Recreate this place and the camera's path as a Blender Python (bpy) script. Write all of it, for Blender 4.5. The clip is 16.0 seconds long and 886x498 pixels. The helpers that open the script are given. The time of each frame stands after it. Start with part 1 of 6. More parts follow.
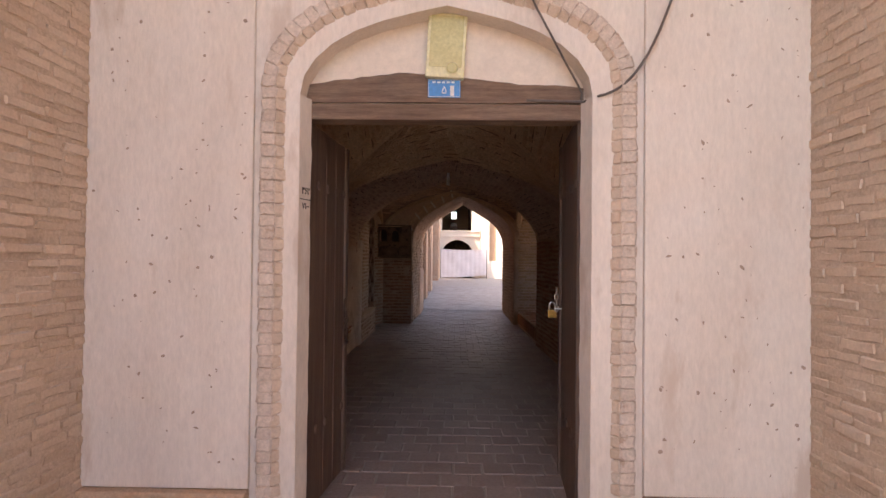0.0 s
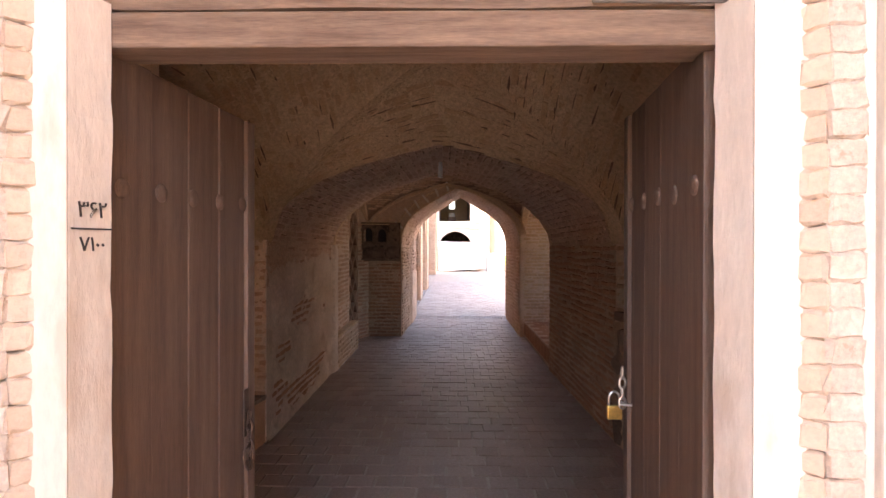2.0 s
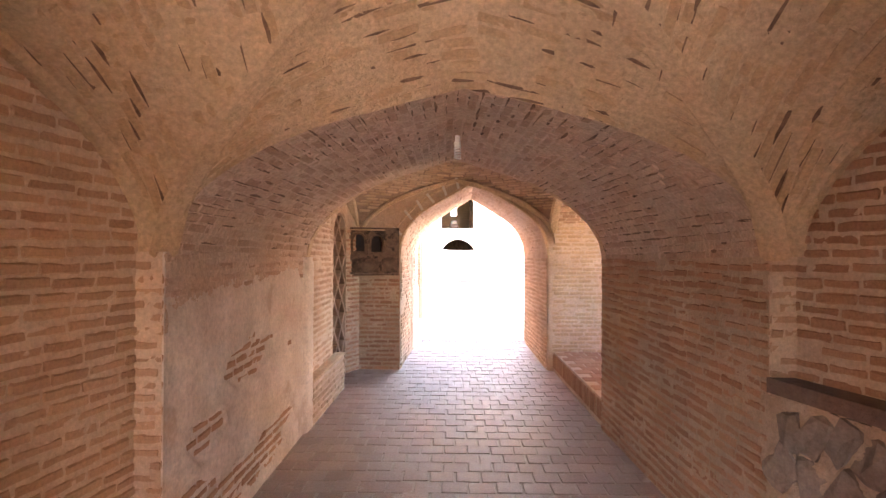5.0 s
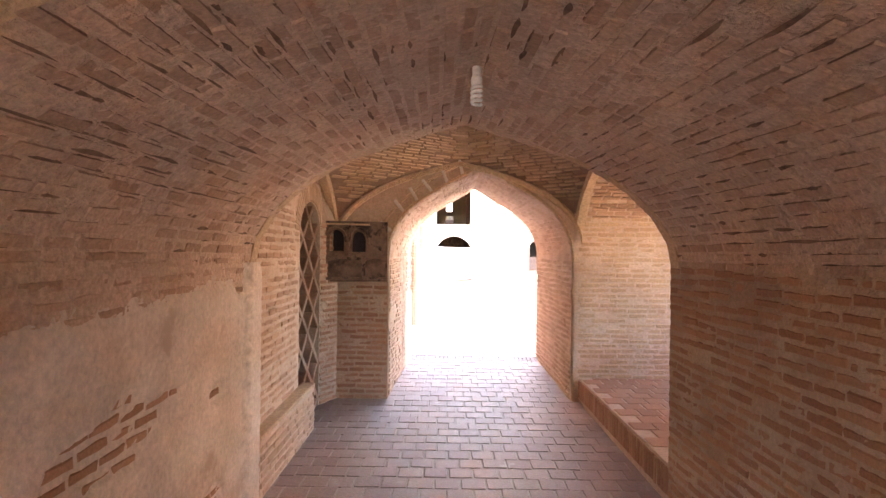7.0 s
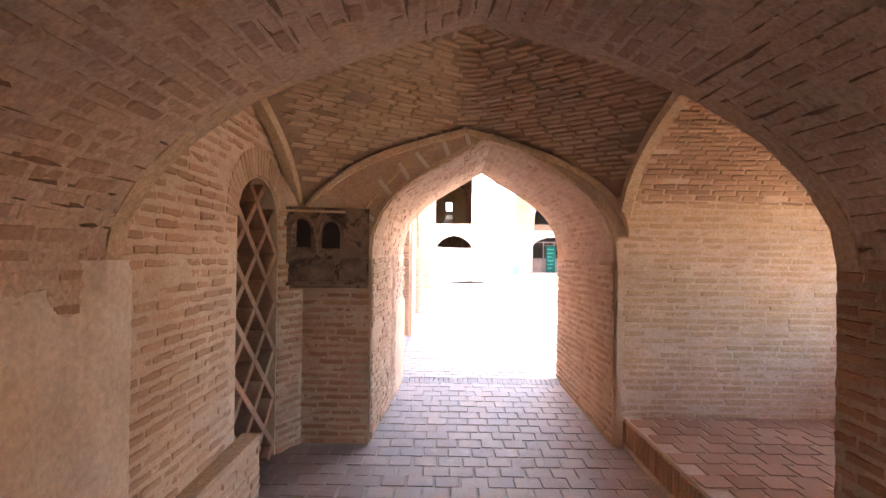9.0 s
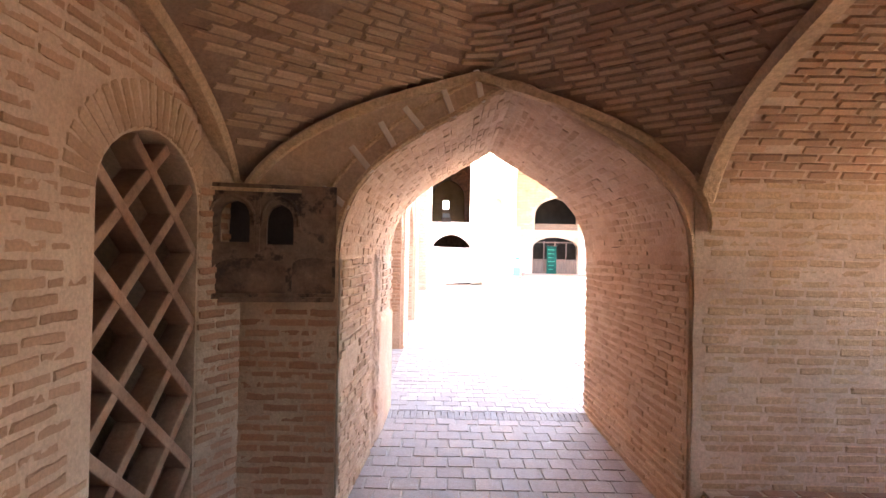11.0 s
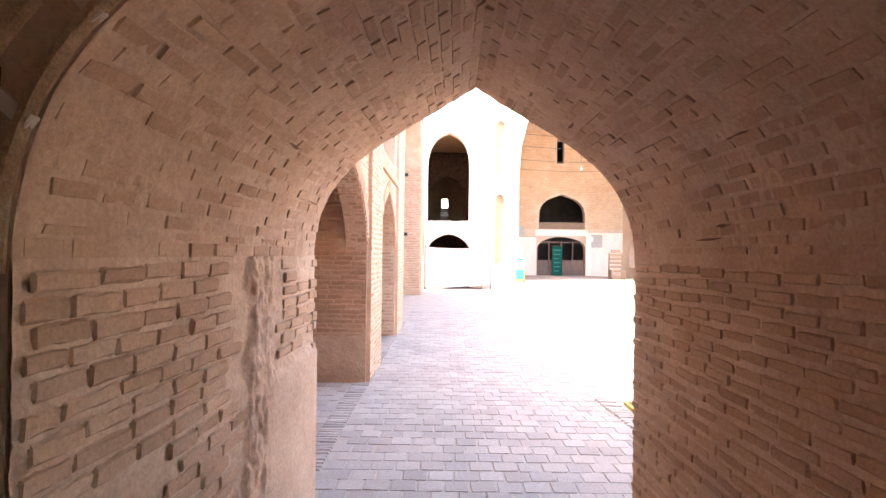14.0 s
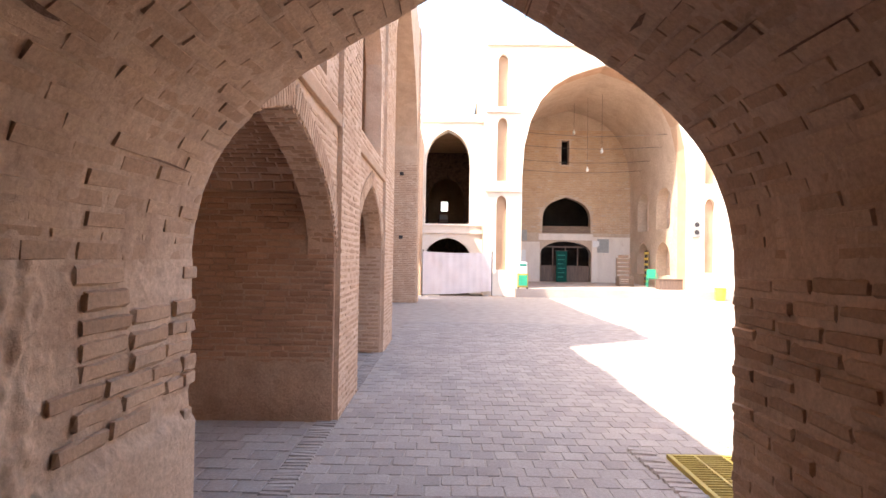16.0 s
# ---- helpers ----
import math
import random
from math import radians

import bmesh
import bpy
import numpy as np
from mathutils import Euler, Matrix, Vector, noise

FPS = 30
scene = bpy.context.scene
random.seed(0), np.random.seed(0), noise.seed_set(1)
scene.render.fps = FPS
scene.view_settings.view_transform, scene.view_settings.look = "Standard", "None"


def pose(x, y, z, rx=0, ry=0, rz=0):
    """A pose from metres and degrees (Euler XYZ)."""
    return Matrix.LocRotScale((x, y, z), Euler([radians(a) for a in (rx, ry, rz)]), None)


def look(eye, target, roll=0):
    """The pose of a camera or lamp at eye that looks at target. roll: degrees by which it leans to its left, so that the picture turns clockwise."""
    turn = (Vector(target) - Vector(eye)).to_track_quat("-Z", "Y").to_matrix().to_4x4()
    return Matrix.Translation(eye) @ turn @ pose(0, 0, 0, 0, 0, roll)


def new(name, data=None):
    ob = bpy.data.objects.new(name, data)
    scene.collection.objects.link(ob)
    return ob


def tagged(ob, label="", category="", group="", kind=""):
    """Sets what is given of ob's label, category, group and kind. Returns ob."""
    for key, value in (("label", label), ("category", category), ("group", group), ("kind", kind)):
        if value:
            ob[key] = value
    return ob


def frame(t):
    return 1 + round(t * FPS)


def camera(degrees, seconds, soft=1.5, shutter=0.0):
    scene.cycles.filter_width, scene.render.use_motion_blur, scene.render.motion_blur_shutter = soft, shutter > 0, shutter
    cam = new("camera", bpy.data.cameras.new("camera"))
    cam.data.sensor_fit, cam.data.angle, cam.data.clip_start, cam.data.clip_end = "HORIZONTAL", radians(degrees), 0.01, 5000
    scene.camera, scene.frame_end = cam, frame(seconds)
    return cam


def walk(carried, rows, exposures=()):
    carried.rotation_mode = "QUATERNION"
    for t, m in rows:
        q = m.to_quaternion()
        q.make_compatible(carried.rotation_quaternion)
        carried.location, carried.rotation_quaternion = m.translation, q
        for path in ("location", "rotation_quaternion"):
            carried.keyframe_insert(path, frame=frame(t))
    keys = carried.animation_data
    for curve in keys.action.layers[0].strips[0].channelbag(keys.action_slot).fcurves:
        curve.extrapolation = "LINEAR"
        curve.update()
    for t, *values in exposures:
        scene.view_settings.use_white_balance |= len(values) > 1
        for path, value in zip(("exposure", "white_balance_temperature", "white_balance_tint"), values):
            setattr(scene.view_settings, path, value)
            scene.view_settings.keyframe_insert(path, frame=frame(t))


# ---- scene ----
cam = camera(76.0, 16.0)
PATH = [
    (0, (0.739, -1.845, 1.259), (0.701, 0.154, 1.291), 0.6),
    (0.5, (0.772, -1.502, 1.431), (0.735, 0.498, 1.442), 0.3),
    (1, (0.716, -1.066, 1.452), (0.681, 0.934, 1.445), 0.3),
    (1.5, (0.718, -0.667, 1.471), (0.685, 1.333, 1.46), 0.4),
    (2, (0.787, -0.259, 1.508), (0.753, 1.741, 1.499), 0.1),
    (2.5, (0.722, 0.099, 1.511), (0.691, 2.098, 1.5), -0.0),
    (3, (0.678, 0.428, 1.561), (0.647, 2.428, 1.556), 0.1),
    (3.5, (0.706, 0.777, 1.552), (0.678, 2.777, 1.555), -0.0),
    (4, (0.738, 1.083, 1.573), (0.708, 3.083, 1.59), -0.1),
    (4.2, (0.728, 1.187, 1.55), (0.694, 3.187, 1.57), -0.1),
    (6.3, (0.478, 2.761, 1.603), (0.46, 4.76, 1.613), 0.8),
    (6.5, (0.484, 2.922, 1.616), (0.467, 4.922, 1.62), 0.8),
    (7, (0.534, 3.323, 1.611), (0.522, 5.323, 1.617), 0.7),
    (7.5, (0.535, 3.714, 1.588), (0.522, 5.714, 1.595), 0.7),
    (8, (0.51, 4.109, 1.619), (0.499, 6.109, 1.626), 0.8),
    (8.2, (0.525, 4.285, 1.603), (0.512, 6.285, 1.607), 0.8),
    (10.3, (0.509, 5.902, 1.553), (0.512, 7.902, 1.579), 0.9),
    (10.5, (0.516, 6.055, 1.552), (0.517, 8.055, 1.566), 1.1),
    (11, (0.488, 6.443, 1.559), (0.492, 8.443, 1.57), 1.1),
    (11.5, (0.573, 6.836, 1.532), (0.575, 8.836, 1.542), 1.0),
    (12, (0.628, 7.21, 1.54), (0.629, 9.21, 1.55), 0.8),
    (12.5, (0.624, 7.589, 1.557), (0.623, 9.589, 1.568), 0.9),
    (13, (0.697, 7.954, 1.539), (0.694, 9.954, 1.551), 0.8),
    (13.5, (0.765, 8.304, 1.555), (0.76, 10.304, 1.568), 0.7),
    (14, (0.78, 8.672, 1.552), (0.773, 10.672, 1.568), 0.7),
    (14.5, (0.835, 9.046, 1.535), (0.83, 11.046, 1.553), 0.7),
    (15, (0.899, 9.409, 1.552), (0.89, 11.408, 1.573), 0.6),
    (15.5, (0.883, 9.778, 1.552), (0.869, 11.778, 1.574), 0.8),
    (16, (0.902, 10.096, 1.548), (0.89, 12.096, 1.581), 0.9),
]
EXPOSURES = [(t, stops, 6850, 11) for t, stops in ((0, 2.38), (1.0, 2.55), (1.5, 3.0), (2.0, 3.7), (2.5, 5.08), (3.0, 5.6), (3.5, 5.7), (4.2, 5.8), (6.3, 5.75), (8.2, 5.25), (10.3, 4.75), (11.2, 4.8), (12.2, 4.8), (13.5, 4.2), (14.5, 3.45), (15.2, 3.05), (16, 2.55))]
walk(cam, [(t, look(eye, target, roll)) for t, eye, target, roll in PATH], EXPOSURES)

# ---- sky and sun ----
SUN_ELEV = 57.5
SUN_AZ = (0.856, 0.517)          # way the sunlight travels over the ground
world = bpy.data.worlds.new("sky")
scene.world = world
world.use_nodes = True
wn = world.node_tree.nodes
sky = wn.new("ShaderNodeTexSky")
sky.sky_type = "NISHITA"
sky.sun_disc = False
sky.sun_elevation = radians(SUN_ELEV)
sky.sun_rotation = math.atan2(-SUN_AZ[0], -SUN_AZ[1])
sky.dust_density = 3.0
world.node_tree.links.new(sky.outputs[0], wn["Background"].inputs[0])
wn["Background"].inputs[1].default_value = 0.15
sun = new("sun", bpy.data.lights.new("sun", "SUN"))
sun.data.energy, sun.data.angle, sun.data.color = 2.3, radians(0.53), (1.0, 0.95, 0.88)
down = math.tan(radians(SUN_ELEV))
sun.matrix_world = look((-20, -12, 30), (-20 + SUN_AZ[0], -12 + SUN_AZ[1], 30 - down))


# ---- materials ----
def node(nt, kind, **inputs):
    n = nt.nodes.new(kind)
    for key, value in inputs.items():
        n.inputs[key.replace("_", " ")].default_value = value
    return n


def surface(name, dark, light, scale=3.0, fine=60.0, rough=0.9, bump=0.35, spread=0.0, metal=0.0, grain=None, stain=None, stain_scale=1.3, stain_at=0.58, bump_scale=None, mottle=0.23, relief=0.012):
    """A weathered surface: two colours mixed by broad noise, fine mottling, relief, a chance tint for each piece, and stains."""
    m = bpy.data.materials.new(name)
    m.use_nodes = True
    nt = m.node_tree
    bsdf = nt.nodes["Principled BSDF"]
    geo = nt.nodes.new("ShaderNodeNewGeometry")
    place = geo.outputs["Position"]
    if grain:
        mp = nt.nodes.new("ShaderNodeMapping")
        mp.inputs["Scale"].default_value = grain
        nt.links.new(place, mp.inputs[0])
        place = mp.outputs[0]
    n1 = node(nt, "ShaderNodeTexNoise", Scale=scale, Detail=5.0, Roughness=0.6)
    n2 = node(nt, "ShaderNodeTexNoise", Scale=fine, Detail=4.0, Roughness=0.7)
    nt.links.new(place, n1.inputs["Vector"])
    nt.links.new(place, n2.inputs["Vector"])
    spreadr = nt.nodes.new("ShaderNodeMapRange")
    spreadr.inputs[1].default_value, spreadr.inputs[2].default_value = 0.3, 0.7
    nt.links.new(n1.outputs[0], spreadr.inputs[0])
    fac = spreadr.outputs[0]
    if spread:
        info = nt.nodes.new("ShaderNodeObjectInfo")
        add = nt.nodes.new("ShaderNodeMath")
        add.operation = "ADD"
        nt.links.new(info.outputs["Random"], add.inputs[0])
        nt.links.new(geo.outputs["Random Per Island"], add.inputs[1])
        fract = nt.nodes.new("ShaderNodeMath")
        fract.operation = "FRACT"
        nt.links.new(add.outputs[0], fract.inputs[0])
        mixr = nt.nodes.new("ShaderNodeMix")
        mixr.inputs[0].default_value = spread
        nt.links.new(fac, mixr.inputs[2])
        nt.links.new(fract.outputs[0], mixr.inputs[3])
        fac = mixr.outputs[0]
    mix = nt.nodes.new("ShaderNodeMix")
    mix.data_type = "RGBA"
    mix.inputs[6].default_value, mix.inputs[7].default_value = (*dark, 1), (*light, 1)
    nt.links.new(fac, mix.inputs[0])
    colour = mix.outputs[2]
    f2 = nt.nodes.new("ShaderNodeMapRange")
    for k, v in enumerate((0.25, 0.75, 1 - mottle, 1 + mottle * 0.8)):
        f2.inputs[k + 1].default_value = v
    nt.links.new(n2.outputs[0], f2.inputs[0])
    mul = nt.nodes.new("ShaderNodeMix")
    mul.data_type, mul.blend_type = "RGBA", "MULTIPLY"
    mul.inputs[0].default_value = 1.0
    nt.links.new(colour, mul.inputs[6])
    nt.links.new(f2.outputs[0], mul.inputs[7])
    colour = mul.outputs[2]
    if stain:
        n3 = node(nt, "ShaderNodeTexNoise", Scale=stain_scale, Detail=7.0, Roughness=0.65)
        nt.links.new(place, n3.inputs["Vector"])
        edge = nt.nodes.new("ShaderNodeMapRange")
        edge.inputs[1].default_value, edge.inputs[2].default_value = stain_at, stain_at + 0.08
        nt.links.new(n3.outputs[0], edge.inputs[0])
        mix3 = nt.nodes.new("ShaderNodeMix")
        mix3.data_type = "RGBA"
        mix3.inputs[7].default_value = (*stain, 1)
        nt.links.new(edge.outputs[0], mix3.inputs[0])
        nt.links.new(colour, mix3.inputs[6])
        colour = mix3.outputs[2]
    nt.links.new(colour, bsdf.inputs["Base Color"])
    bsdf.inputs["Roughness"].default_value = rough
    bsdf.inputs["Metallic"].default_value = metal
    if rough > 0.8:
        bsdf.inputs["Specular IOR Level"].default_value = 0.25
    if bump:
        n4 = node(nt, "ShaderNodeTexNoise", Scale=bump_scale or fine * 0.5, Detail=6.0, Roughness=0.7)
        nt.links.new(place, n4.inputs["Vector"])
        b = node(nt, "ShaderNodeBump", Strength=bump, Distance=relief)
        nt.links.new(n4.outputs[0], b.inputs["Height"])
        nt.links.new(b.outputs[0], bsdf.inputs["Normal"])
    return m


BRICK = surface("brick", (0.36, 0.212, 0.137), (0.56, 0.352, 0.23), 2.0, 70, 0.93, 0.5, spread=0.65)
BRICK_OCHRE = surface("ochre_brick", (0.43, 0.27, 0.16), (0.62, 0.425, 0.265), 1.5, 60, 0.93, 0.8, spread=0.35, mottle=0.32)
BRICK_RED = surface("red_brick", (0.32, 0.165, 0.105), (0.51, 0.295, 0.185), 2.0, 70, 0.93, 0.5, spread=0.65)
BRICK_PALE = surface("pale_brick", (0.4, 0.25, 0.16), (0.6, 0.415, 0.285), 2.0, 70, 0.93, 0.45, spread=0.65)
BRICK_SAND = surface("sand_brick", (0.53, 0.405, 0.305), (0.69, 0.555, 0.44), 2.0, 60, 0.93, 0.45, spread=0.5, mottle=0.15)
MORTAR_SAND = surface("sandy_mortar", (0.5, 0.385, 0.29), (0.66, 0.53, 0.42), 3.0, 50, 0.95, 0.8, bump_scale=18, relief=0.02)
# shade of open joints, painted as near-black slivers on the bricks
JOINT_SHADE = surface("sooty_gap", (0.1, 0.056, 0.038), (0.3, 0.185, 0.125), 9.0, 60, 0.95, 0.8)
# dome bedding: the shade of deep joints is put into its colour
MORTAR_SHADED = surface("deep_joint", (0.26, 0.165, 0.115), (0.4, 0.27, 0.195), 3.0, 50, 0.95, 0.9, bump_scale=16)
MORTAR = surface("mortar", (0.51, 0.345, 0.24), (0.67, 0.49, 0.36), 3.0, 50, 0.95, 0.7, bump_scale=22, relief=0.012)
MORTAR_PALE = surface("brick_dust_mortar", (0.46, 0.305, 0.21), (0.62, 0.44, 0.315), 3.0, 50, 0.95, 0.7, bump_scale=24, relief=0.01)
MORTAR_DARK = surface("soot_stained_mortar", (0.4, 0.265, 0.18), (0.58, 0.42, 0.3), 2.5, 50, 0.95, 0.9, bump_scale=14, relief=0.03)
MUD = surface("mud_plaster", (0.51, 0.34, 0.215), (0.67, 0.475, 0.31), 1.6, 40, 0.95, 1.0, bump_scale=18, relief=0.03, mottle=0.32)
IWAN_BRICK = surface("pale_iwan_brick", (0.47, 0.35, 0.255), (0.6, 0.47, 0.36), 1.2, 14, 0.93, 0.5)
BRICK_WASHED = surface("mud_washed_brick", (0.38, 0.235, 0.165), (0.62, 0.43, 0.32), 2.0, 60, 0.94, 0.8, spread=0.65, mottle=0.35)
WASH = surface("grey_mud_wash", (0.49, 0.335, 0.245), (0.67, 0.48, 0.365), 1.3, 40, 0.95, 1.0, bump_scale=20, relief=0.03, mottle=0.35)
SLAB = surface("dark_bench_slab", (0.1, 0.055, 0.04), (0.22, 0.135, 0.095), 4.0, 40, 0.8, 0.6, bump_scale=14, relief=0.03)
PLASTER = surface("cream_plaster", (0.68, 0.59, 0.51), (0.8, 0.715, 0.635), 1.6, 30, 0.92, 0.35, grain=(1.6, 1.6, 0.5), stain=(0.63, 0.525, 0.44), stain_scale=2.2, stain_at=0.59, mottle=0.11)
PLASTER_WHITE = surface("whitewash", (0.72, 0.62, 0.52), (0.82, 0.73, 0.63), 1.2, 30, 0.9, 0.2, mottle=0.1)
PLASTER_OLD = surface("worn_plaster", (0.57, 0.44, 0.35), (0.78, 0.655, 0.56), 2.6, 35, 0.93, 0.7, bump_scale=12, relief=0.015, stain=(0.52, 0.39, 0.3), stain_scale=2.0, stain_at=0.58)
# soot on the shelf panels, and painted gloom on the upper hall wall
SOOT_SHADE = surface("sooty_plaster", (0.07, 0.045, 0.034), (0.24, 0.155, 0.11), 6.0, 40, 0.9, 0.7, stain=(0.07, 0.046, 0.036), stain_scale=3.5, stain_at=0.53)
CHIP = surface("chip", (0.33, 0.24, 0.18), (0.45, 0.33, 0.26), 8.0, 60, 0.95, 0.4)
PAVER = surface("paver", (0.29, 0.235, 0.205), (0.45, 0.375, 0.33), 1.5, 45, 0.72, 0.4, spread=0.55)
PAVER_IN = surface("worn_paver", (0.28, 0.197, 0.163), (0.42, 0.31, 0.262), 1.5, 45, 0.55, 0.5, spread=0.55, stain=(0.45, 0.37, 0.32), stain_scale=5.0, stain_at=0.62)
JOINT = surface("sandy_joint", (0.35, 0.285, 0.24), (0.48, 0.4, 0.345), 4.0, 60, 0.95, 0.5)
STONE = surface("rough_stone", (0.16, 0.11, 0.085), (0.36, 0.26, 0.2), 5.0, 40, 0.9, 0.8, spread=0.4)
WOOD = surface("dark_door_wood", (0.1, 0.062, 0.046), (0.22, 0.145, 0.108), 2.2, 30, 0.68, 0.45, spread=0.3, grain=(14, 14, 0.8), bump_scale=16, mottle=0.3, relief=0.006)
WOOD_BEAM = surface("lintel_wood", (0.14, 0.085, 0.058), (0.27, 0.18, 0.125), 5.0, 40, 0.75, 0.5, grain=(0.7, 9, 9), bump_scale=14)
WOOD_SLAT = surface("lattice_wood", (0.29, 0.165, 0.108), (0.46, 0.285, 0.195), 4.0, 40, 0.85, 0.4)
IRON = surface("rusty_iron", (0.06, 0.045, 0.038), (0.16, 0.11, 0.085), 20.0, 90, 0.55, 0.3, metal=0.6)
STEEL = surface("steel", (0.5, 0.49, 0.47), (0.62, 0.6, 0.58), 20.0, 90, 0.3, 0.05, metal=1.0)
BRASS = surface("brass", (0.72, 0.48, 0.14), (0.86, 0.62, 0.22), 20.0, 90, 0.3, 0.05, metal=1.0)
# near-black: the gloom of unlit rooms is put into the colour
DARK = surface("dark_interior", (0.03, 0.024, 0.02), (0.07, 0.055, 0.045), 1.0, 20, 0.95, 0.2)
BEIGE = surface("aged_beige_plastic", (0.52, 0.46, 0.2), (0.63, 0.57, 0.29), 4.0, 60, 0.5, 0.05)
BEIGE_LIGHT = surface("cream_plastic", (0.72, 0.66, 0.38), (0.8, 0.74, 0.48), 4.0, 60, 0.5, 0.05)
BLUE = surface("blue_enamel", (0.04, 0.2, 0.5), (0.07, 0.27, 0.6), 9.0, 60, 0.4, 0.05, stain=(0.5, 0.42, 0.34), stain_scale=11.0, stain_at=0.62)
WHITE = surface("white_paint", (0.72, 0.71, 0.69), (0.8, 0.79, 0.77), 4.0, 60, 0.5, 0.03)
CABLE = surface("grey_cable", (0.1, 0.085, 0.075), (0.16, 0.13, 0.115), 9.0, 60, 0.6, 0.05)
CLOTH = surface("pale_cloth", (0.66, 0.58, 0.56), (0.76, 0.68, 0.66), 2.0, 120, 0.9, 0.2)
GREEN = surface("green_plastic", (0.02, 0.3, 0.17), (0.03, 0.38, 0.22), 5.0, 60, 0.45, 0.03)
TEAL = surface("teal_cloth", (0.01, 0.17, 0.12), (0.02, 0.25, 0.18), 5.0, 60, 0.8, 0.1)
MAROON = surface("maroon_cloth", (0.09, 0.012, 0.018), (0.14, 0.02, 0.03), 5.0, 80, 0.85, 0.2)
YELLOW = surface("yellow_paint", (0.4, 0.28, 0.05), (0.56, 0.42, 0.1), 6.0, 60, 0.6, 0.2)
LIME = surface("lime_plastic", (0.55, 0.62, 0.05), (0.65, 0.72, 0.1), 6.0, 60, 0.45, 0.05)
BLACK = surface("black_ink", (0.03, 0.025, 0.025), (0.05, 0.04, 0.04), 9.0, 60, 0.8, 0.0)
DEEP_GREEN = surface("deep_green_cloth", (0.004, 0.05, 0.038), (0.008, 0.085, 0.064), 5.0, 60, 0.85, 0.1)
GREY = surface("grey_metal", (0.3, 0.29, 0.27), (0.4, 0.39, 0.36), 9.0, 60, 0.5, 0.05)
TUBE = surface("lamp_glass", (0.82, 0.81, 0.78), (0.88, 0.87, 0.84), 9.0, 60, 0.25, 0.0)
EARTH = surface("earth", (0.36, 0.28, 0.2), (0.46, 0.37, 0.28), 0.4, 12, 0.95, 0.4)


# ---- building helpers ----
def linked(name, bm, material, parent=None):
    me = bpy.data.meshes.new(name)
    bmesh.ops.recalc_face_normals(bm, faces=bm.faces)
    bm.to_mesh(me)
    bm.free()
    me.materials.append(material)
    ob = new(name, me)
    if parent:
        ob.parent = parent
    return ob


def part(name, bm, material, parent, label=""):
    return tagged(linked(name, bm, material, parent), label)


def raw(name, verts, faces, material, parent=None):
    me = bpy.data.meshes.new(name)
    me.from_pydata(verts, [], faces)
    me.materials.append(material)
    me.update()
    ob = new(name, me)
    if parent:
        ob.parent = parent
    return ob


def empty(name, label, category, group="", kind="", at=(0, 0, 0)):
    ob = new(name)
    ob.location = at
    ob.empty_display_size = 0.1
    return tagged(ob, label, category, group, kind)


def box(bm, x0, x1, y0, y1, z0, z1, bevel=0.0):
    made = bmesh.ops.create_cube(bm, size=1.0)
    for v in made["verts"]:
        v.co = (x0 + (v.co.x + 0.5) * (x1 - x0), y0 + (v.co.y + 0.5) * (y1 - y0), z0 + (v.co.z + 0.5) * (z1 - z0))
    if bevel:
        edges = list({e for v in made["verts"] for e in v.link_edges})
        bmesh.ops.bevel(bm, geom=edges, offset=bevel, segments=2, affect="EDGES", profile=0.6)
    return bm


def boxed(*args, bevel=0.0):
    return box(bmesh.new(), *args, bevel=bevel)


def tube(points, radius, sides=8):
    """A round tube along points."""
    bm = bmesh.new()
    rings = []
    pts = [Vector(p) for p in points]
    for i, p in enumerate(pts):
        way = (pts[min(i + 1, len(pts) - 1)] - pts[max(i - 1, 0)]).normalized()
        side = way.orthogonal().normalized() if i == 0 else (side - way * side.dot(way)).normalized()
        up = way.cross(side)
        rings.append([bm.verts.new(p + radius * (math.cos(a) * side + math.sin(a) * up)) for a in (k * math.tau / sides for k in range(sides))])
    for a, b in zip(rings, rings[1:]):
        for k in range(sides):
            bm.faces.new((a[k], a[(k + 1) % sides], b[(k + 1) % sides], b[k]))
    bm.faces.new(rings[0][::-1])
    bm.faces.new(rings[-1])
    return bm


def lathe(profile, sides=16):
    """Turned about z from (radius, height) pairs."""
    bm = bmesh.new()
    rings = [[bm.verts.new((r * math.cos(k * math.tau / sides), r * math.sin(k * math.tau / sides), z)) for k in range(sides)] for r, z in profile]
    for a, b in zip(rings, rings[1:]):
        for k in range(sides):
            bm.faces.new((a[k], a[(k + 1) % sides], b[(k + 1) % sides], b[k]))
    bm.faces.new(rings[0][::-1])
    bm.faces.new(rings[-1])
    return bm


def moved(bm, m):
    bmesh.ops.transform(bm, matrix=m, verts=bm.verts)
    return bm


def rise(s, k=0.43, q=0.5, p=4.0):
    """Height of a four-centred arch over its half width, 1 at the crown and 0 at the spring: tight haunches, straight flanks."""
    s = min(1.0, abs(s))
    return (1 - s ** (p if k > 0.15 else 2.0)) ** q * (1 - k * s)


def arch(centre, half, spring, crown, k=0.43, q=0.5, p=4.0):
    return lambda u: spring + (crown - spring) * rise((u - centre) / half, k, q, p)


def flat(z):
    return lambda u: z


def frame_xz(y):
    """u runs along x, depth along +y from the plane y."""
    return lambda u, z, d: (u, y + d, z)


def frame_yz(x, sign=-1):
    """u runs along y, depth along x from the plane x."""
    return lambda u, z, d: (x + sign * d, u, z)


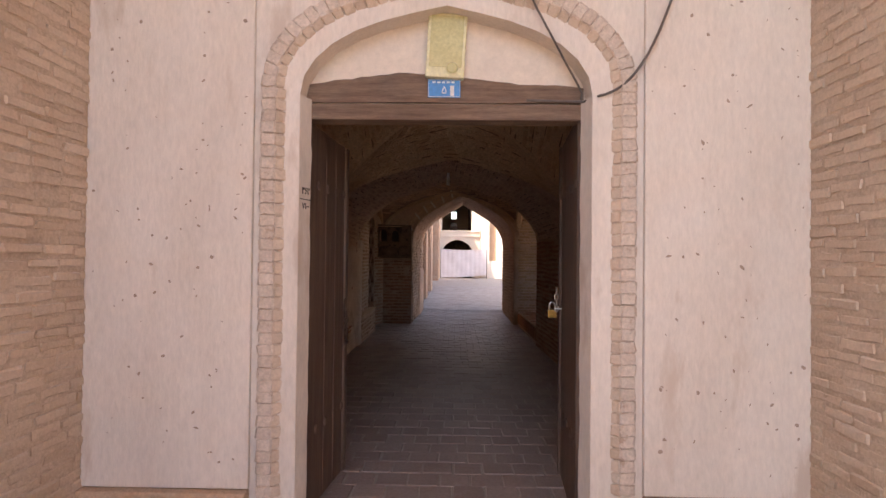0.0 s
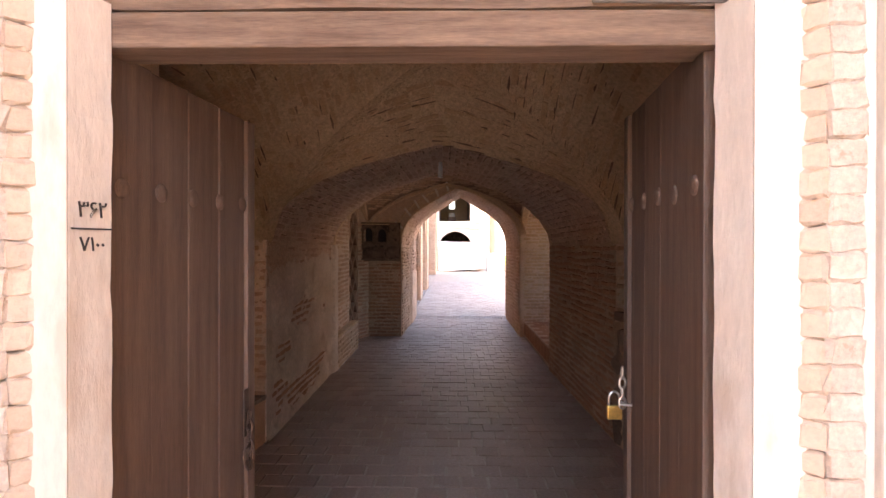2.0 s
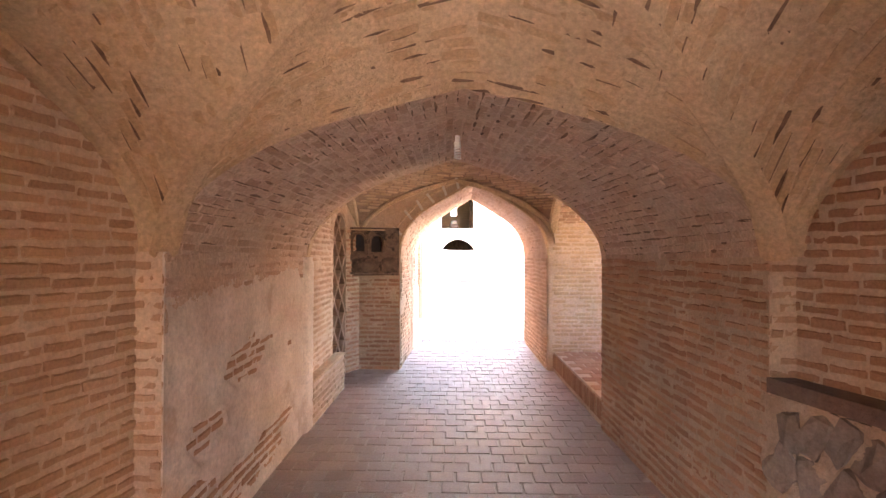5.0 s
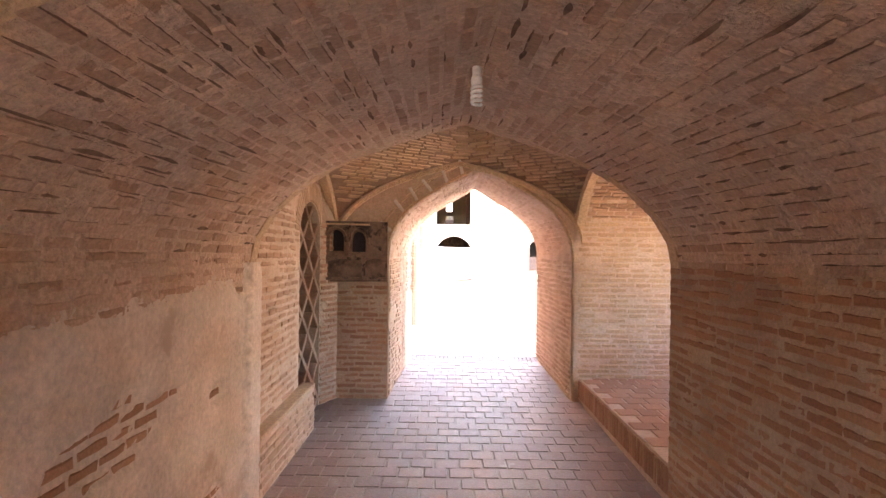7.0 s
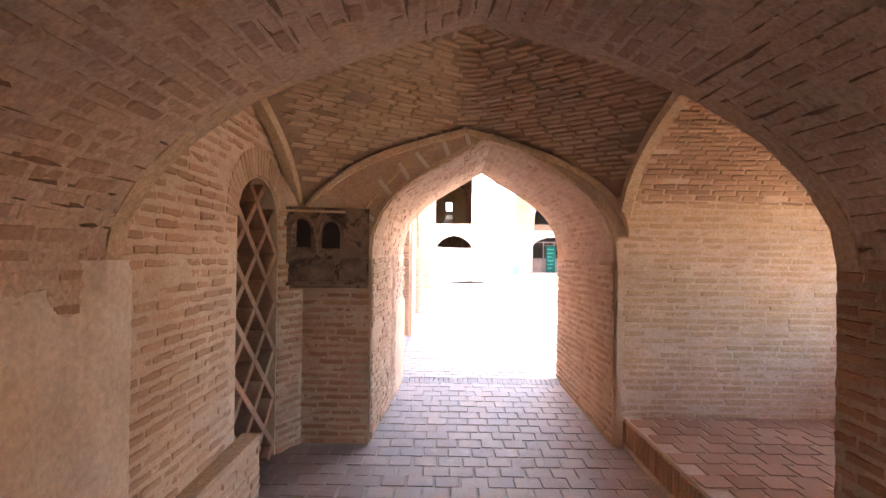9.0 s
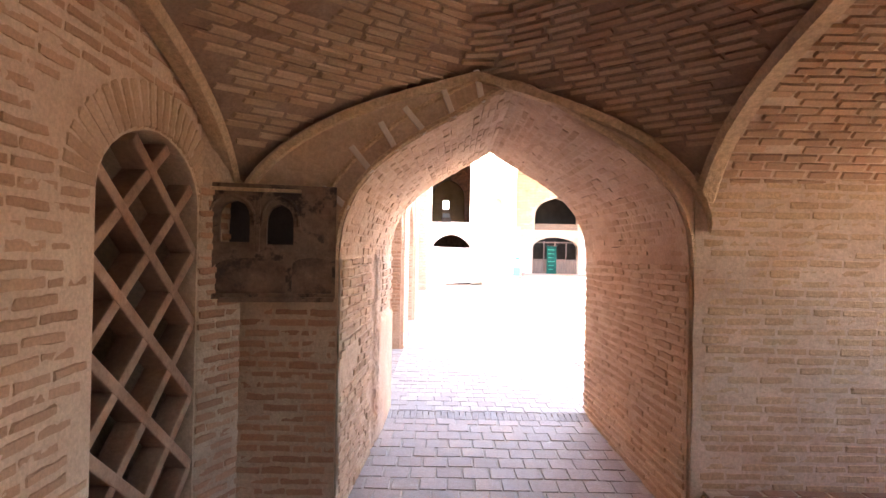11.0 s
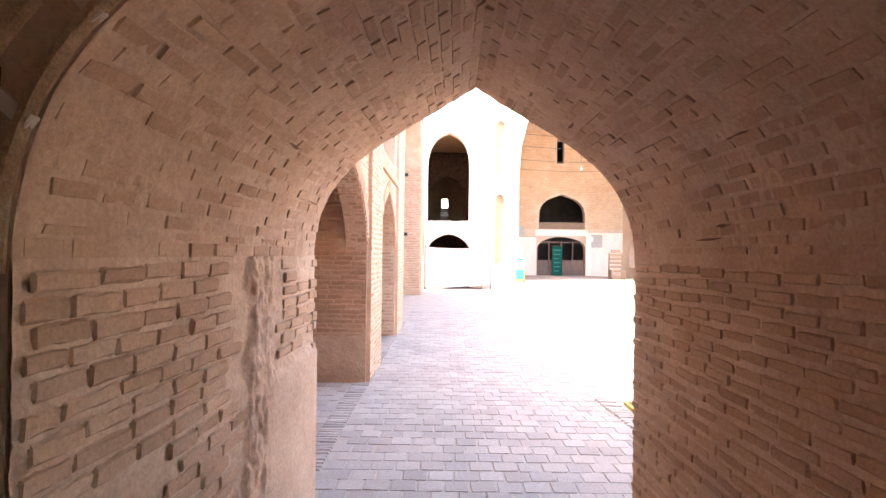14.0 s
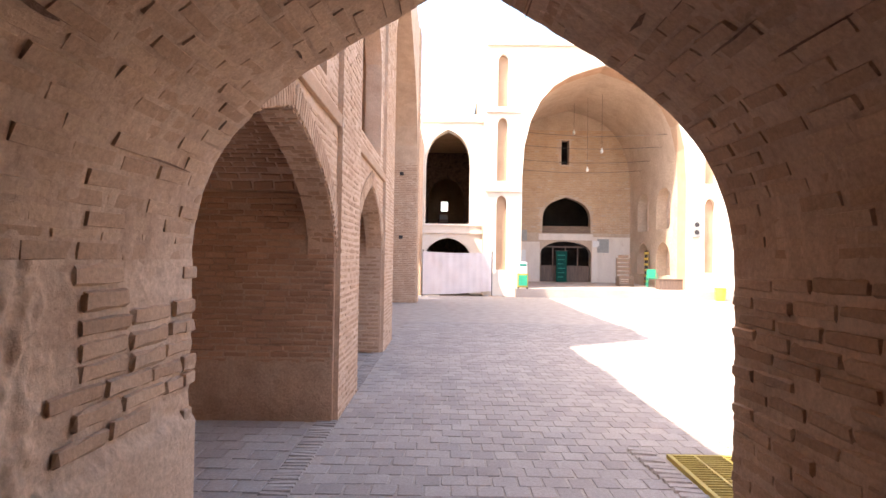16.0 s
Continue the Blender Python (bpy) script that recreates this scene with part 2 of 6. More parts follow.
def pierced(name, place, u0, u1, z0, z1, thick, openings, material, top=None, steps=14):
    """A wall with real openings: each is (ua, ub, sill, head) with head a function of u."""
    cuts = {u0, u1}
    for a, b, *_ in openings:
        cuts |= {a + (b - a) * (0.5 - 0.5 * math.cos(math.pi * i / steps)) for i in range(steps + 1)}
    if top:
        cuts |= {u0 + (u1 - u0) * i / 24 for i in range(25)}
    cuts = sorted(c for c in cuts if u0 - 1e-6 <= c <= u1 + 1e-6)
    columns = []
    for ua, ub in zip(cuts, cuts[1:]):
        if ub - ua < 1e-5:
            continue
        mid = (ua + ub) / 2
        holes = sorted((o for o in openings if o[0] < mid < o[1]), key=lambda o: o[2])
        lows, highs = [(z0, z0)], []
        for a, b, sill, head in holes:
            highs.append((sill, sill))
            lows.append((head(ua), head(ub)))
        highs.append((top(ua), top(ub)) if top else (z1, z1))
        columns.append((ua, ub, [(la, lb, ha, hb) for (la, lb), (ha, hb) in zip(lows, highs) if ha - la > 1e-4 or hb - lb > 1e-4]))
    verts, faces = [], []
    for i, (ua, ub, solid) in enumerate(columns):
        before = [(round(q[1], 4), round(q[3], 4)) for q in columns[i - 1][2]] if i else []
        after = [(round(q[0], 4), round(q[2], 4)) for q in columns[i + 1][2]] if i + 1 < len(columns) else []
        for la, lb, ha, hb in solid:
            n = len(verts)
            verts += [place(ua, la, 0), place(ub, lb, 0), place(ub, hb, 0), place(ua, ha, 0),
                      place(ua, la, thick), place(ub, lb, thick), place(ub, hb, thick), place(ua, ha, thick)]
            faces += [(n, n + 1, n + 2, n + 3), (n + 7, n + 6, n + 5, n + 4), (n, n + 4, n + 5, n + 1), (n + 2, n + 6, n + 7, n + 3)]
            if (round(la, 4), round(ha, 4)) not in before:
                faces.append((n + 3, n + 7, n + 4, n))
            if (round(lb, 4), round(hb, 4)) not in after:
                faces.append((n + 1, n + 5, n + 6, n + 2))
    ob = raw(name, verts, faces, material)
    bm = bmesh.new()
    bm.from_mesh(ob.data)
    bmesh.ops.remove_doubles(bm, verts=bm.verts, dist=1e-5)
    bmesh.ops.recalc_face_normals(bm, faces=bm.faces)
    bm.to_mesh(ob.data)
    bm.free()
    return ob


RND = random.Random(7)


def brick_block(length, height, deep, ring=0.012, rough=1.0):
    """One worn brick, its bulging face towards -y, its rim sunk behind it; the middle of the face is at the origin."""
    us = [-0.5, -0.5 + min(0.12, 0.008 / length), -0.17, 0.17, 0.5 - min(0.12, 0.008 / length), 0.5]
    vs = [-0.5, -0.5 + min(0.25, 0.008 / height), 0.5 - min(0.25, 0.008 / height), 0.5]
    verts, faces = [], []
    tilt, turn = RND.uniform(-0.03, 0.03) * rough, RND.uniform(-0.012, 0.012) * rough
    for j, v in enumerate(vs):
        for i, u in enumerate(us):
            rim = i in (0, 5) or j in (0, 3)
            x, z = u * length, v * height
            if i in (0, 5) and j in (0, 3):
                x, z = x - math.copysign(0.006, x), z - math.copysign(0.006, z)
            x += RND.uniform(-0.005, 0.005)
            z += RND.uniform(-0.004, 0.004)
            y = (ring if rim else 0.0) + RND.uniform(-0.0025, 0.0025) * rough + tilt * z + turn * x
            verts.append((x, y, z))
    for j in range(3):
        for i in range(5):
            k = j * 6 + i
            faces.append((k, k + 1, k + 7, k + 6))
    return verts, faces


def brick_kinds(material, length, height, deep, count=5, ring=0.012, rough=1.0):
    kinds = []
    for _ in range(count):
        v, f = brick_block(length, height, deep, ring, rough)
        me = bpy.data.meshes.new("brick")
        me.from_pydata(v, [], f)
        me.materials.append(material)
        me.polygons.foreach_set("use_smooth", [False] * len(f))
        me.update()
        kinds.append((me, v, f))
    return kinds


def lay(parent, material, place, turn, u0, u1, z0, z1, inside=None, length=0.21, course=0.063, height=0.046, deep=0.03, proud=0.004, singles=300, start=0, name="brick", gaps=0.015, wave=0.004, dark_share=0.0):
    """Bricks in running bond on a wall face; the first `singles` along u are parts, the rest one joined part."""
    kinds = brick_kinds(material, length - 0.012, height, deep, 8)
    dark = brick_kinds(JOINT_SHADE, length - 0.012, height, deep, 1)
    spots = []
    row = 0
    z = z0 + course / 2
    while z < z1 - height / 2:
        u = u0 - (0.25 if row % 2 else 0.75) * length - length * RND.uniform(0, 0.2)
        while u < u1:
            own = length * RND.uniform(0.84, 1.12)
            a, b = max(u0, u + 0.004), min(u1, u + own - 0.004)
            if b - a > 0.05 and RND.random() > gaps and (inside is None or (inside(a, z) and inside(b, z))):
                spots.append(((a + b) / 2, z + wave * math.sin(u * 5 + row), (b - a) / (length - 0.012)))
            u += own
        z += course
        row += 1
    spots.sort(key=lambda s: s[0] if start == 0 else -s[0])
    verts, faces = [], []
    for i, (u, z, stretch) in enumerate(spots):
        me, v, f = RND.choice(dark if i < singles and RND.random() < dark_share else kinds)
        m = Matrix.Translation(place(u, z, -proud + RND.uniform(-0.003, 0.005))) @ Matrix.Rotation(turn + RND.uniform(-0.01, 0.01), 4, "Z") @ Matrix.Rotation(RND.uniform(-0.018, 0.018), 4, "Y") @ Matrix.Diagonal((stretch, 1, RND.uniform(0.82, 1.1), 1))
        if i < singles:
            ob = new(name, me)
            ob.parent = parent
            ob.matrix_basis = m
        else:
            n = len(verts)
            verts += [tuple(m @ Vector(p)) for p in v]
            faces += [tuple(n + k for k in q) for q in f]
    if verts:
        tagged(raw(name + "work", verts, faces, material, parent), kind="stuff")


def ripple(u, v, seed=0.0):
    """Hand-smeared unevenness, about -1 to 1: broad swells, trowel strokes along u, crumbs."""
    return (0.4 * noise.noise(Vector((u * 2.3, v * 2.9, seed))) + 0.7 * noise.noise(Vector((u * 9, v * 19, seed + 4)))
            + 0.5 * noise.noise(Vector((u * 34, v * 47, seed + 8))))


def skin(name, parent, material, place, u0, u1, z0, z1, thick=0.006, amp=0.008, inside=None, shape=None, cell=0.018, seed=0.0, label=""):
    """Uneven mud mortar spread over a wall face, in which its bricks lie half buried."""
    nu, nz = max(2, int((u1 - u0) / cell)), max(2, int((z1 - z0) / cell))
    verts, faces = [], []
    for j in range(nz + 1):
        for i in range(nu + 1):
            u, z = u0 + (u1 - u0) * i / nu, z0 + (z1 - z0) * j / nz
            d = shape(u, z, ripple(u, z, seed)) if shape else thick + amp * ripple(u, z, seed)
            verts.append(place(u, z, -max(0.0015, d)))
    for j in range(nz):
        for i in range(nu):
            if inside is None or inside(u0 + (u1 - u0) * (i + 0.5) / nu, z0 + (z1 - z0) * (j + 0.5) / nz):
                k = j * (nu + 1) + i
                faces.append((k, k + 1, k + nu + 2, k + nu + 1))
    ob = tagged(raw(name, verts, faces, material, parent), label, kind="stuff")
    ob.data.polygons.foreach_set("use_smooth", [True] * len(faces))
    return ob


def smooth_step(a, b, x):
    t = min(1.0, max(0.0, (x - a) / (b - a)))
    return t * t * (3 - 2 * t)


def slab_brick(verts, faces, corners, normal, proud, inset=0.009):
    """A brick bedded in a curved face: four corners and the way it bulges out."""
    mid = sum(corners, Vector()) / 4
    n = len(verts)
    h = proud + RND.uniform(-0.006, 0.004)
    for c in corners:
        verts.append(tuple(c - normal * 0.008 + Vector([RND.uniform(-0.004, 0.004) for _ in range(3)])))
    for c in corners:
        verts.append(tuple(c + (mid - c).normalized() * inset * RND.uniform(0.6, 1.6) + normal * (h + RND.uniform(-0.003, 0.003))))
    faces.append((n + 4, n + 5, n + 6, n + 7))
    for k in range(4):
        faces.append((n + k, n + (k + 1) % 4, n + 4 + (k + 1) % 4, n + 4 + k))


SLITS = []          # (face list, first face) of the dark slivers painted for shaded open joints


def slit_brick(verts, faces, c, normal, proud, shade_share):
    """A brick, here and there with a flat dark sliver painting the shade of an open joint; these gather in clusters."""
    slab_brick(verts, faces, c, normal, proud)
    if RND.random() < shade_share * max(0.0, 0.55 + 2.6 * noise.noise(c[0] * 1.9)):
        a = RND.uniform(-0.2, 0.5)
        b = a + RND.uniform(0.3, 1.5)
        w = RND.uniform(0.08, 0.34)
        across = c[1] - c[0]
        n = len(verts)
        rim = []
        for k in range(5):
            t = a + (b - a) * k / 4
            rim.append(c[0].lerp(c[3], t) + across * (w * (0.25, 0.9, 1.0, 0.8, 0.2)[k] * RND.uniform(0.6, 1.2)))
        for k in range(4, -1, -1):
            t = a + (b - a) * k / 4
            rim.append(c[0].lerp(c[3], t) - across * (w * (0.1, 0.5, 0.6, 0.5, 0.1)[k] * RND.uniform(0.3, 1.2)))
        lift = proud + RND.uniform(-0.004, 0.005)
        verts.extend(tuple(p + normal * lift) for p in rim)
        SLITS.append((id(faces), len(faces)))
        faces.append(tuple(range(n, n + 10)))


def bricked_vault(verts, faces, surf, a0, a1, span, course, length, proud=0.012, gaps=0.03, joint=0.014, shade_share=0.03):
    """Courses at steps of a, bricks along b, on surf(a, b); span(a) gives the reach of b; faces look to the inside (down)."""
    a, row = a0, 0
    while a < a1:
        b0, b1 = span(a + course / 2)
        b = b0 + (row % 2) * length * 0.5 - length * RND.uniform(0, 0.3)
        while b < b1:
            lo, hi = max(b0, b + joint / 2), min(b1, b + length - joint / 2)
            if hi - lo > 0.04 and RND.random() > gaps:
                w = RND.uniform(-0.003, 0.003)
                c = [Vector(surf(a + joint / 2 + w, lo)), Vector(surf(a + course - joint / 2 + w, lo)), Vector(surf(a + course - joint / 2 - w, hi)), Vector(surf(a + joint / 2 - w, hi))]
                nrm = (c[1] - c[0]).cross(c[3] - c[0])
                if nrm.length > 1e-9:
                    nrm.normalize()
                    if nrm.z > 0:
                        nrm = -nrm
                    slit_brick(verts, faces, c, nrm, proud, shade_share)
            b += length
        a += course
        row += 1


def writing(name, text, size, material, parent, m):
    cu = bpy.data.curves.new(name, "FONT")
    cu.body, cu.size, cu.extrude, cu.align_x, cu.align_y = text, size, 0.0012, "CENTER", "CENTER"
    tmp = bpy.data.objects.new(name, cu)
    scene.collection.objects.link(tmp)
    bpy.context.view_layer.update()
    me = bpy.data.meshes.new_from_object(tmp.evaluated_get(bpy.context.evaluated_depsgraph_get()))
    bpy.data.objects.remove(tmp)
    me.materials.clear()
    me.materials.append(material)
    ob = new(name, me)
    ob.parent = parent
    ob.matrix_basis = m
    return ob


FACE_SOUTH = Matrix.Rotation(radians(90), 4, "X")   # lays flat writing upright, read from the south


def frame_pq(p, q):
    """Wall face from p to q in plan, seen from its right; depth goes behind it. Returns place, turn and length."""
    p, q = Vector((*p, 0)), Vector((*q, 0))
    way = (q - p).normalized()
    behind = Vector((-way.y, way.x, 0))

    def place(u, z, d):
        at = p + way * u + behind * d
        return (at.x, at.y, z)

    return place, math.atan2(way.y, way.x), (q - p).length


def wall(name, p, q, z0, z1, thick, openings, material, label, top=None):
    place, turn, length = frame_pq(p, q)
    ob = tagged(pierced(name, place, 0, length, z0, z1, thick, openings, material, top), label, "wall", kind="structure")
    return ob, place, turn, length


FL = -0.11                                   # passage floor; the courtyard lies at 0
# ---- ground ----
ground = tagged(linked("ground", boxed(-300, 300, -300, 300, -0.6, -0.2), EARTH), "bare dusty earth around the building", "ground", kind="structure")
alley = tagged(linked("pavement", boxed(-6, 8, -9, 0.95, -0.19, FL - 0.004), JOINT), "dusty paved alley before the old door", "pavement", kind="structure")


def floor_z(y):
    """The passage floor climbs gently to the sill of the exit arch."""
    return FL + 0.075 * min(1.0, max(0.0, (y - 9.3) / 2.6))


bm = bmesh.new()
strip = [(bm.verts.new((-0.95, y, floor_z(y) - 0.006)), bm.verts.new((2.7, y, floor_z(y) - 0.006))) for y in (0.95, 9.3, 11.92, 12.02)]
for (a, b), (c, d) in zip(strip, strip[1:]):
    bm.faces.new((a, b, d, c))
floor = tagged(linked("floor", bm, JOINT), "worn brick-paved passage floor with sandy joints", "floor", kind="structure")
court = tagged(linked("courtyard_floor", boxed(-5.5, 22, 12.02, 34.0, -0.18, -0.006), JOINT), "courtyard paved with square grey-brown bricks", "floor", kind="structure")

# ---- entrance wall: outer layer with the arched recess, inner layer with the doorway ----
DOOR_L, DOOR_R = -0.02, 1.365
outer, o_place, _, _ = wall("wall_entrance", (-1.5, 0.92), (2.9, 0.92), -0.19, 6.0, 0.13,
                            [(1.475, 2.908, -0.19, arch(2.1915, 0.7165, 2.06, 2.5, 0.36))], PLASTER, "cream-plastered entrance wall with a pointed-arch recess")
wall("wall_doorway_core", (-2.6, 1.165), (5.2, 1.165), -0.19, 3.4, 0.275, [(2.5, 4.1, -0.19, arch(3.3, 0.8, 2.1, 2.5))], MORTAR, "brick core of the door wall")
inner, _, _, _ = wall("wall_doorway", (-2.6, 1.052), (5.2, 1.052), -0.19, 3.4, 0.108,
                      [(2.6 + DOOR_L - 0.06, 2.6 + DOOR_R + 0.06, -0.19, flat(2.05))], PLASTER_WHITE, "whitewashed inner wall around the double door")
# beyond the visible stretch the side walls run on to shade the entrance
for side, (a, b) in (("left", ((-1.07, -3.4), (-1.07, 0.92))), ("right", ((2.45, 0.92), (2.45, -3.4)))):
    ob, place, turn, length = wall("wall_portal_" + side, a, b, -0.19, 6.0, 0.6, [], MORTAR, "weathered brick side wall of the entrance recess")
    near = 1 if side == "left" else 0
    lay(ob, BRICK_SAND, place, turn, 0 if near == 0 else length - 1.6, length if near else 1.6, 0.0, 3.0, length=0.21, course=0.062, height=0.05, start=near, singles=200, proud=0.011, wave=0.012)
    skin("mortar", ob, MORTAR_SAND, place, 0 if near == 0 else length - 1.6, length if near else 1.6, 0.0, 3.0, 0.003, 0.010, seed=61.0 + near)
# slab added out of view to keep the sun off the entrance
tagged(linked("ceiling_portal", boxed(-1.7, 3.1, -3.4, 0.92, 6.0, 6.3), MUD), "mud-plastered portal ceiling", "ceiling", kind="structure")
tagged(linked("wall_across_alley", boxed(-12, 14, -9.6, -9.0, -0.2, 3.2), MUD), "mud-plastered alley wall", "wall", kind="structure")

# ---- passage walls ----
a1, pa1, ta1, la1 = wall("wall_bay_left_near", (-0.95, 1.44), (-1.1, 2.9), FL, 2.9, 0.5, [], MORTAR, "brick side wall of the first vaulted bay")
a2, pa2, ta2, la2 = wall("wall_bay_left_far", (-1.1, 2.9), (-0.88, 4.38), FL, 2.9, 0.5, [], MORTAR, "brick side wall of the first vaulted bay")
a3, pa3, ta3, la3 = wall("wall_bay_right_far", (2.26, 4.47), (2.64, 3.0), FL, 2.9, 0.5, [], MORTAR, "reddish brick side wall of the first vaulted bay")
a4, pa4, ta4, la4 = wall("wall_bay_right_near", (2.64, 3.0), (2.35, 1.44), FL, 2.9, 0.5, [], MORTAR, "reddish brick side wall of the first vaulted bay")
tl, ptl, ttl, ltl = wall("wall_tunnel_left", (-0.745, 4.38), (-0.767, 7.17), FL, 1.56, 0.6, [], PLASTER_OLD, "brick tunnel wall under flaking cream plaster")
tr, ptr, ttr, ltr = wall("wall_tunnel_right", (2.06, 7.17), (2.14, 4.45), FL, 1.56, 0.6, [], MORTAR, "brick tunnel wall with deep worn joints")
LAT0, LAT1 = 1.43, 2.38
cl, pcl, tcl, lcl = wall("wall_lattice", (-0.80, 7.17), (-0.855, 9.57), FL, 3.2, 0.45, [(LAT0, LAT1, FL, arch((LAT0 + LAT1) / 2, 0.475, 1.78, 2.09, 0.05, 0.5))], MORTAR, "pale brick wall with an arched lattice opening")
cc, pcc, tcc, lcc = wall("wall_chamfer", (-0.855, 9.57), (-0.72, 9.85), FL, 3.2, 0.45, [], MORTAR_DARK, "narrow soot-darkened brick wall in the corner")
tunnel_end = tagged(pierced("wall_tunnel_end", lambda u, z, d: (u, 7.05 + d, z), -0.95, 2.3, 1.5, 3.2, 0.12, [(-0.76, 2.06, 1.5, arch(0.65, 1.41, 1.5, 2.47))], MUD), "mud-plastered arch rim at the end of the tunnel", "wall", kind="structure")


def exit_place(u, z, d):
    t = d / 2.3
    return (0.925 + 0.035 * t + (u - 0.925) * (1 - 0.062 * t), 9.85 + d, z)


STEEP = (0.55, 0.45, 7.5)                    # the exit arch: long straight flanks over short haunches
EXIT = arch(0.925, 1.055, 1.5, 2.58, *STEEP)
ew = tagged(pierced("wall_exit", exit_place, -2.6, 5.4, FL - 0.05, 3.4, 2.3, [(-0.13, 1.98, FL - 0.05, EXIT)], MORTAR), "thick brick wall pierced by the pointed exit arch", "wall", kind="structure")
tagged(linked("wall_court_south", boxed(-2.6, 22, 11.7, 12.14, 3.4, 6.0), MUD), "mud-plastered upper wall of the courtyard", "wall", kind="structure")
tagged(linked("wall_court_south_low", boxed(5.4, 22, 11.7, 12.14, -0.2, 3.4), MUD), "mud-plastered courtyard wall", "wall", kind="structure")
# the deep recess beside the second bay
rw, prw, trw, lrw = wall("wall_recess_far", (2.0, 9.835), (4.5, 9.835), FL, 3.3, 0.012, [], MORTAR, "warm brick end wall of the raised recess")
wall("wall_recess_near", (4.5, 7.1), (2.3, 7.1), FL, 3.3, 0.5, [], MORTAR, "brick end wall of the raised recess")
wall("wall_recess_side", (4.5, 10.0), (4.5, 7.1), FL, 3.3, 0.4, [(0.55, 2.25, 0.9, flat(2.2))], MORTAR, "brick wall of the recess with a window opening")
# the store room's darkness is painted on its wall and floor
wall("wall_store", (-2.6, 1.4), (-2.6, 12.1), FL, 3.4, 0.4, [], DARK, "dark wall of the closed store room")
wall("wall_east", (5.2, 7.0), (5.2, 1.4), FL, 3.4, 0.4, [], MUD, "mud-plastered outer wall")
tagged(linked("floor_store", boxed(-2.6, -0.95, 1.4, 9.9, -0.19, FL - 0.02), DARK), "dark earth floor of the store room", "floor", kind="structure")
# unseen slab added to block light at the vault edges
tagged(linked("roof", boxed(-2.9, 5.3, 1.0, 12.0, 3.4, 3.75), MUD), "mud roof over the passage", "roof", kind="structure")

# ---- vaults ----
def vault_mesh(name, surf, us, vs, verts, faces, material, label, lift=0.0, mud=None):
    """Bedding surface under the bricks, joined with them into one ceiling; mud is (thickness, unevenness) of the wash smeared over them."""
    n = len(verts)
    grid = np.array([[surf(u, v) for v in vs] for u in us])
    if mud:
        normal = np.cross(np.gradient(grid, axis=0), np.gradient(grid, axis=1))
        normal /= np.maximum(1e-9, np.linalg.norm(normal, axis=2, keepdims=True))
        inward = np.array([grid[:, :, 0].mean(), 0, 1.0]) - grid
        inward[:, :, 1] = 0
        normal *= np.sign((normal * inward).sum(axis=2, keepdims=True))
        flatp = grid.reshape(-1, 3)
        swell = np.array([ripple(p[0] + 0.6 * p[2], p[1], 2.0) for p in flatp]).reshape(grid.shape[:2])
        grid = grid + normal * (mud[0] + mud[1] * swell)[:, :, None]
    else:
        grid[:, :, 2] += lift
    verts.extend(map(tuple, grid.reshape(-1, 3).tolist()))
    w = len(vs)
    bed = []
    for i in range(len(us) - 1):
        for j in range(w - 1):
            k = n + i * w + j
            bed.append((k, k + 1, k + w + 1, k + w))
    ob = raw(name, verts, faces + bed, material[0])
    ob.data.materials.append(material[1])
    ob.data.materials.append(JOINT_SHADE)
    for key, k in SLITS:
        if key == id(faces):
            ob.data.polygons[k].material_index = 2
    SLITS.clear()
    for k in range(len(faces), len(faces) + len(bed)):
        ob.data.polygons[k].material_index = 1
        ob.data.polygons[k].use_smooth = True
    return tagged(ob, label, "ceiling", kind="structure")


def steps(a, b, n):
    return [a + (b - a) * i / n for i in range(n + 1)]


def tunnel_at(y, s):
    """Point of the tunnel vault: s from -1 (left spring) to 1."""
    t = (y - 4.38) / (7.17 - 4.38)
    c, h = 0.69 + (0.65 - 0.69) * t, 1.445 + (1.415 - 1.445) * t
    sp, cr = 1.55 - 0.05 * t, 2.36 + 0.11 * t
    return (c + s * h, y, sp + (cr - sp) * rise(s))


def arc_table(at, n=400):
    """Even steps along an arch: arc length to s."""
    pts = [(-1 + 2 * i / n) for i in range(n + 1)]
    run, table = 0.0, [(0.0, -1.0)]
    last = Vector(at(pts[0]))
    for s in pts[1:]:
        p = Vector(at(s))
        run += (p - last).length
        table.append((run, s))
        last = p
    xs, ys = [t[0] for t in table], [t[1] for t in table]
    return run, lambda a: float(np.interp(a, xs, ys))


v, f = [], []
run, s_of = arc_table(lambda s: tunnel_at(5.8, s))
bricked_vault(v, f, lambda a, b: tunnel_at(b, s_of(a)), 0.0, run - 0.03, lambda a: (4.38, 7.06), 0.062, 0.2, proud=0.007, gaps=0.04, joint=0.017, shade_share=0.75)
vault_mesh("ceiling_tunnel", lambda a, y: tunnel_at(y, s_of(a)), steps(0, run, 170), steps(4.38, 7.17, 124), v, f, (BRICK_WASHED, WASH), "pointed brick tunnel vault, mud-washed and soot-marked", mud=(0.003, 0.011))


def bay(cx, cy, hx, hy, spring, rx, ry, bump):
    def z(x, y):
        sx, sy = (x - cx) / hx, (y - cy) / hy
        ex, ey = max(0.0, 1 - sx * sx), max(0.0, 1 - sy * sy)
        if bump is None:
            return spring + ((rx * rise(sx)) ** 2.3 + (ry * rise(sy)) ** 2.3) ** (1 / 2.3)
        return spring + max(rx * rise(sx), ry * rise(sy)) + bump * ex * ey
    return z


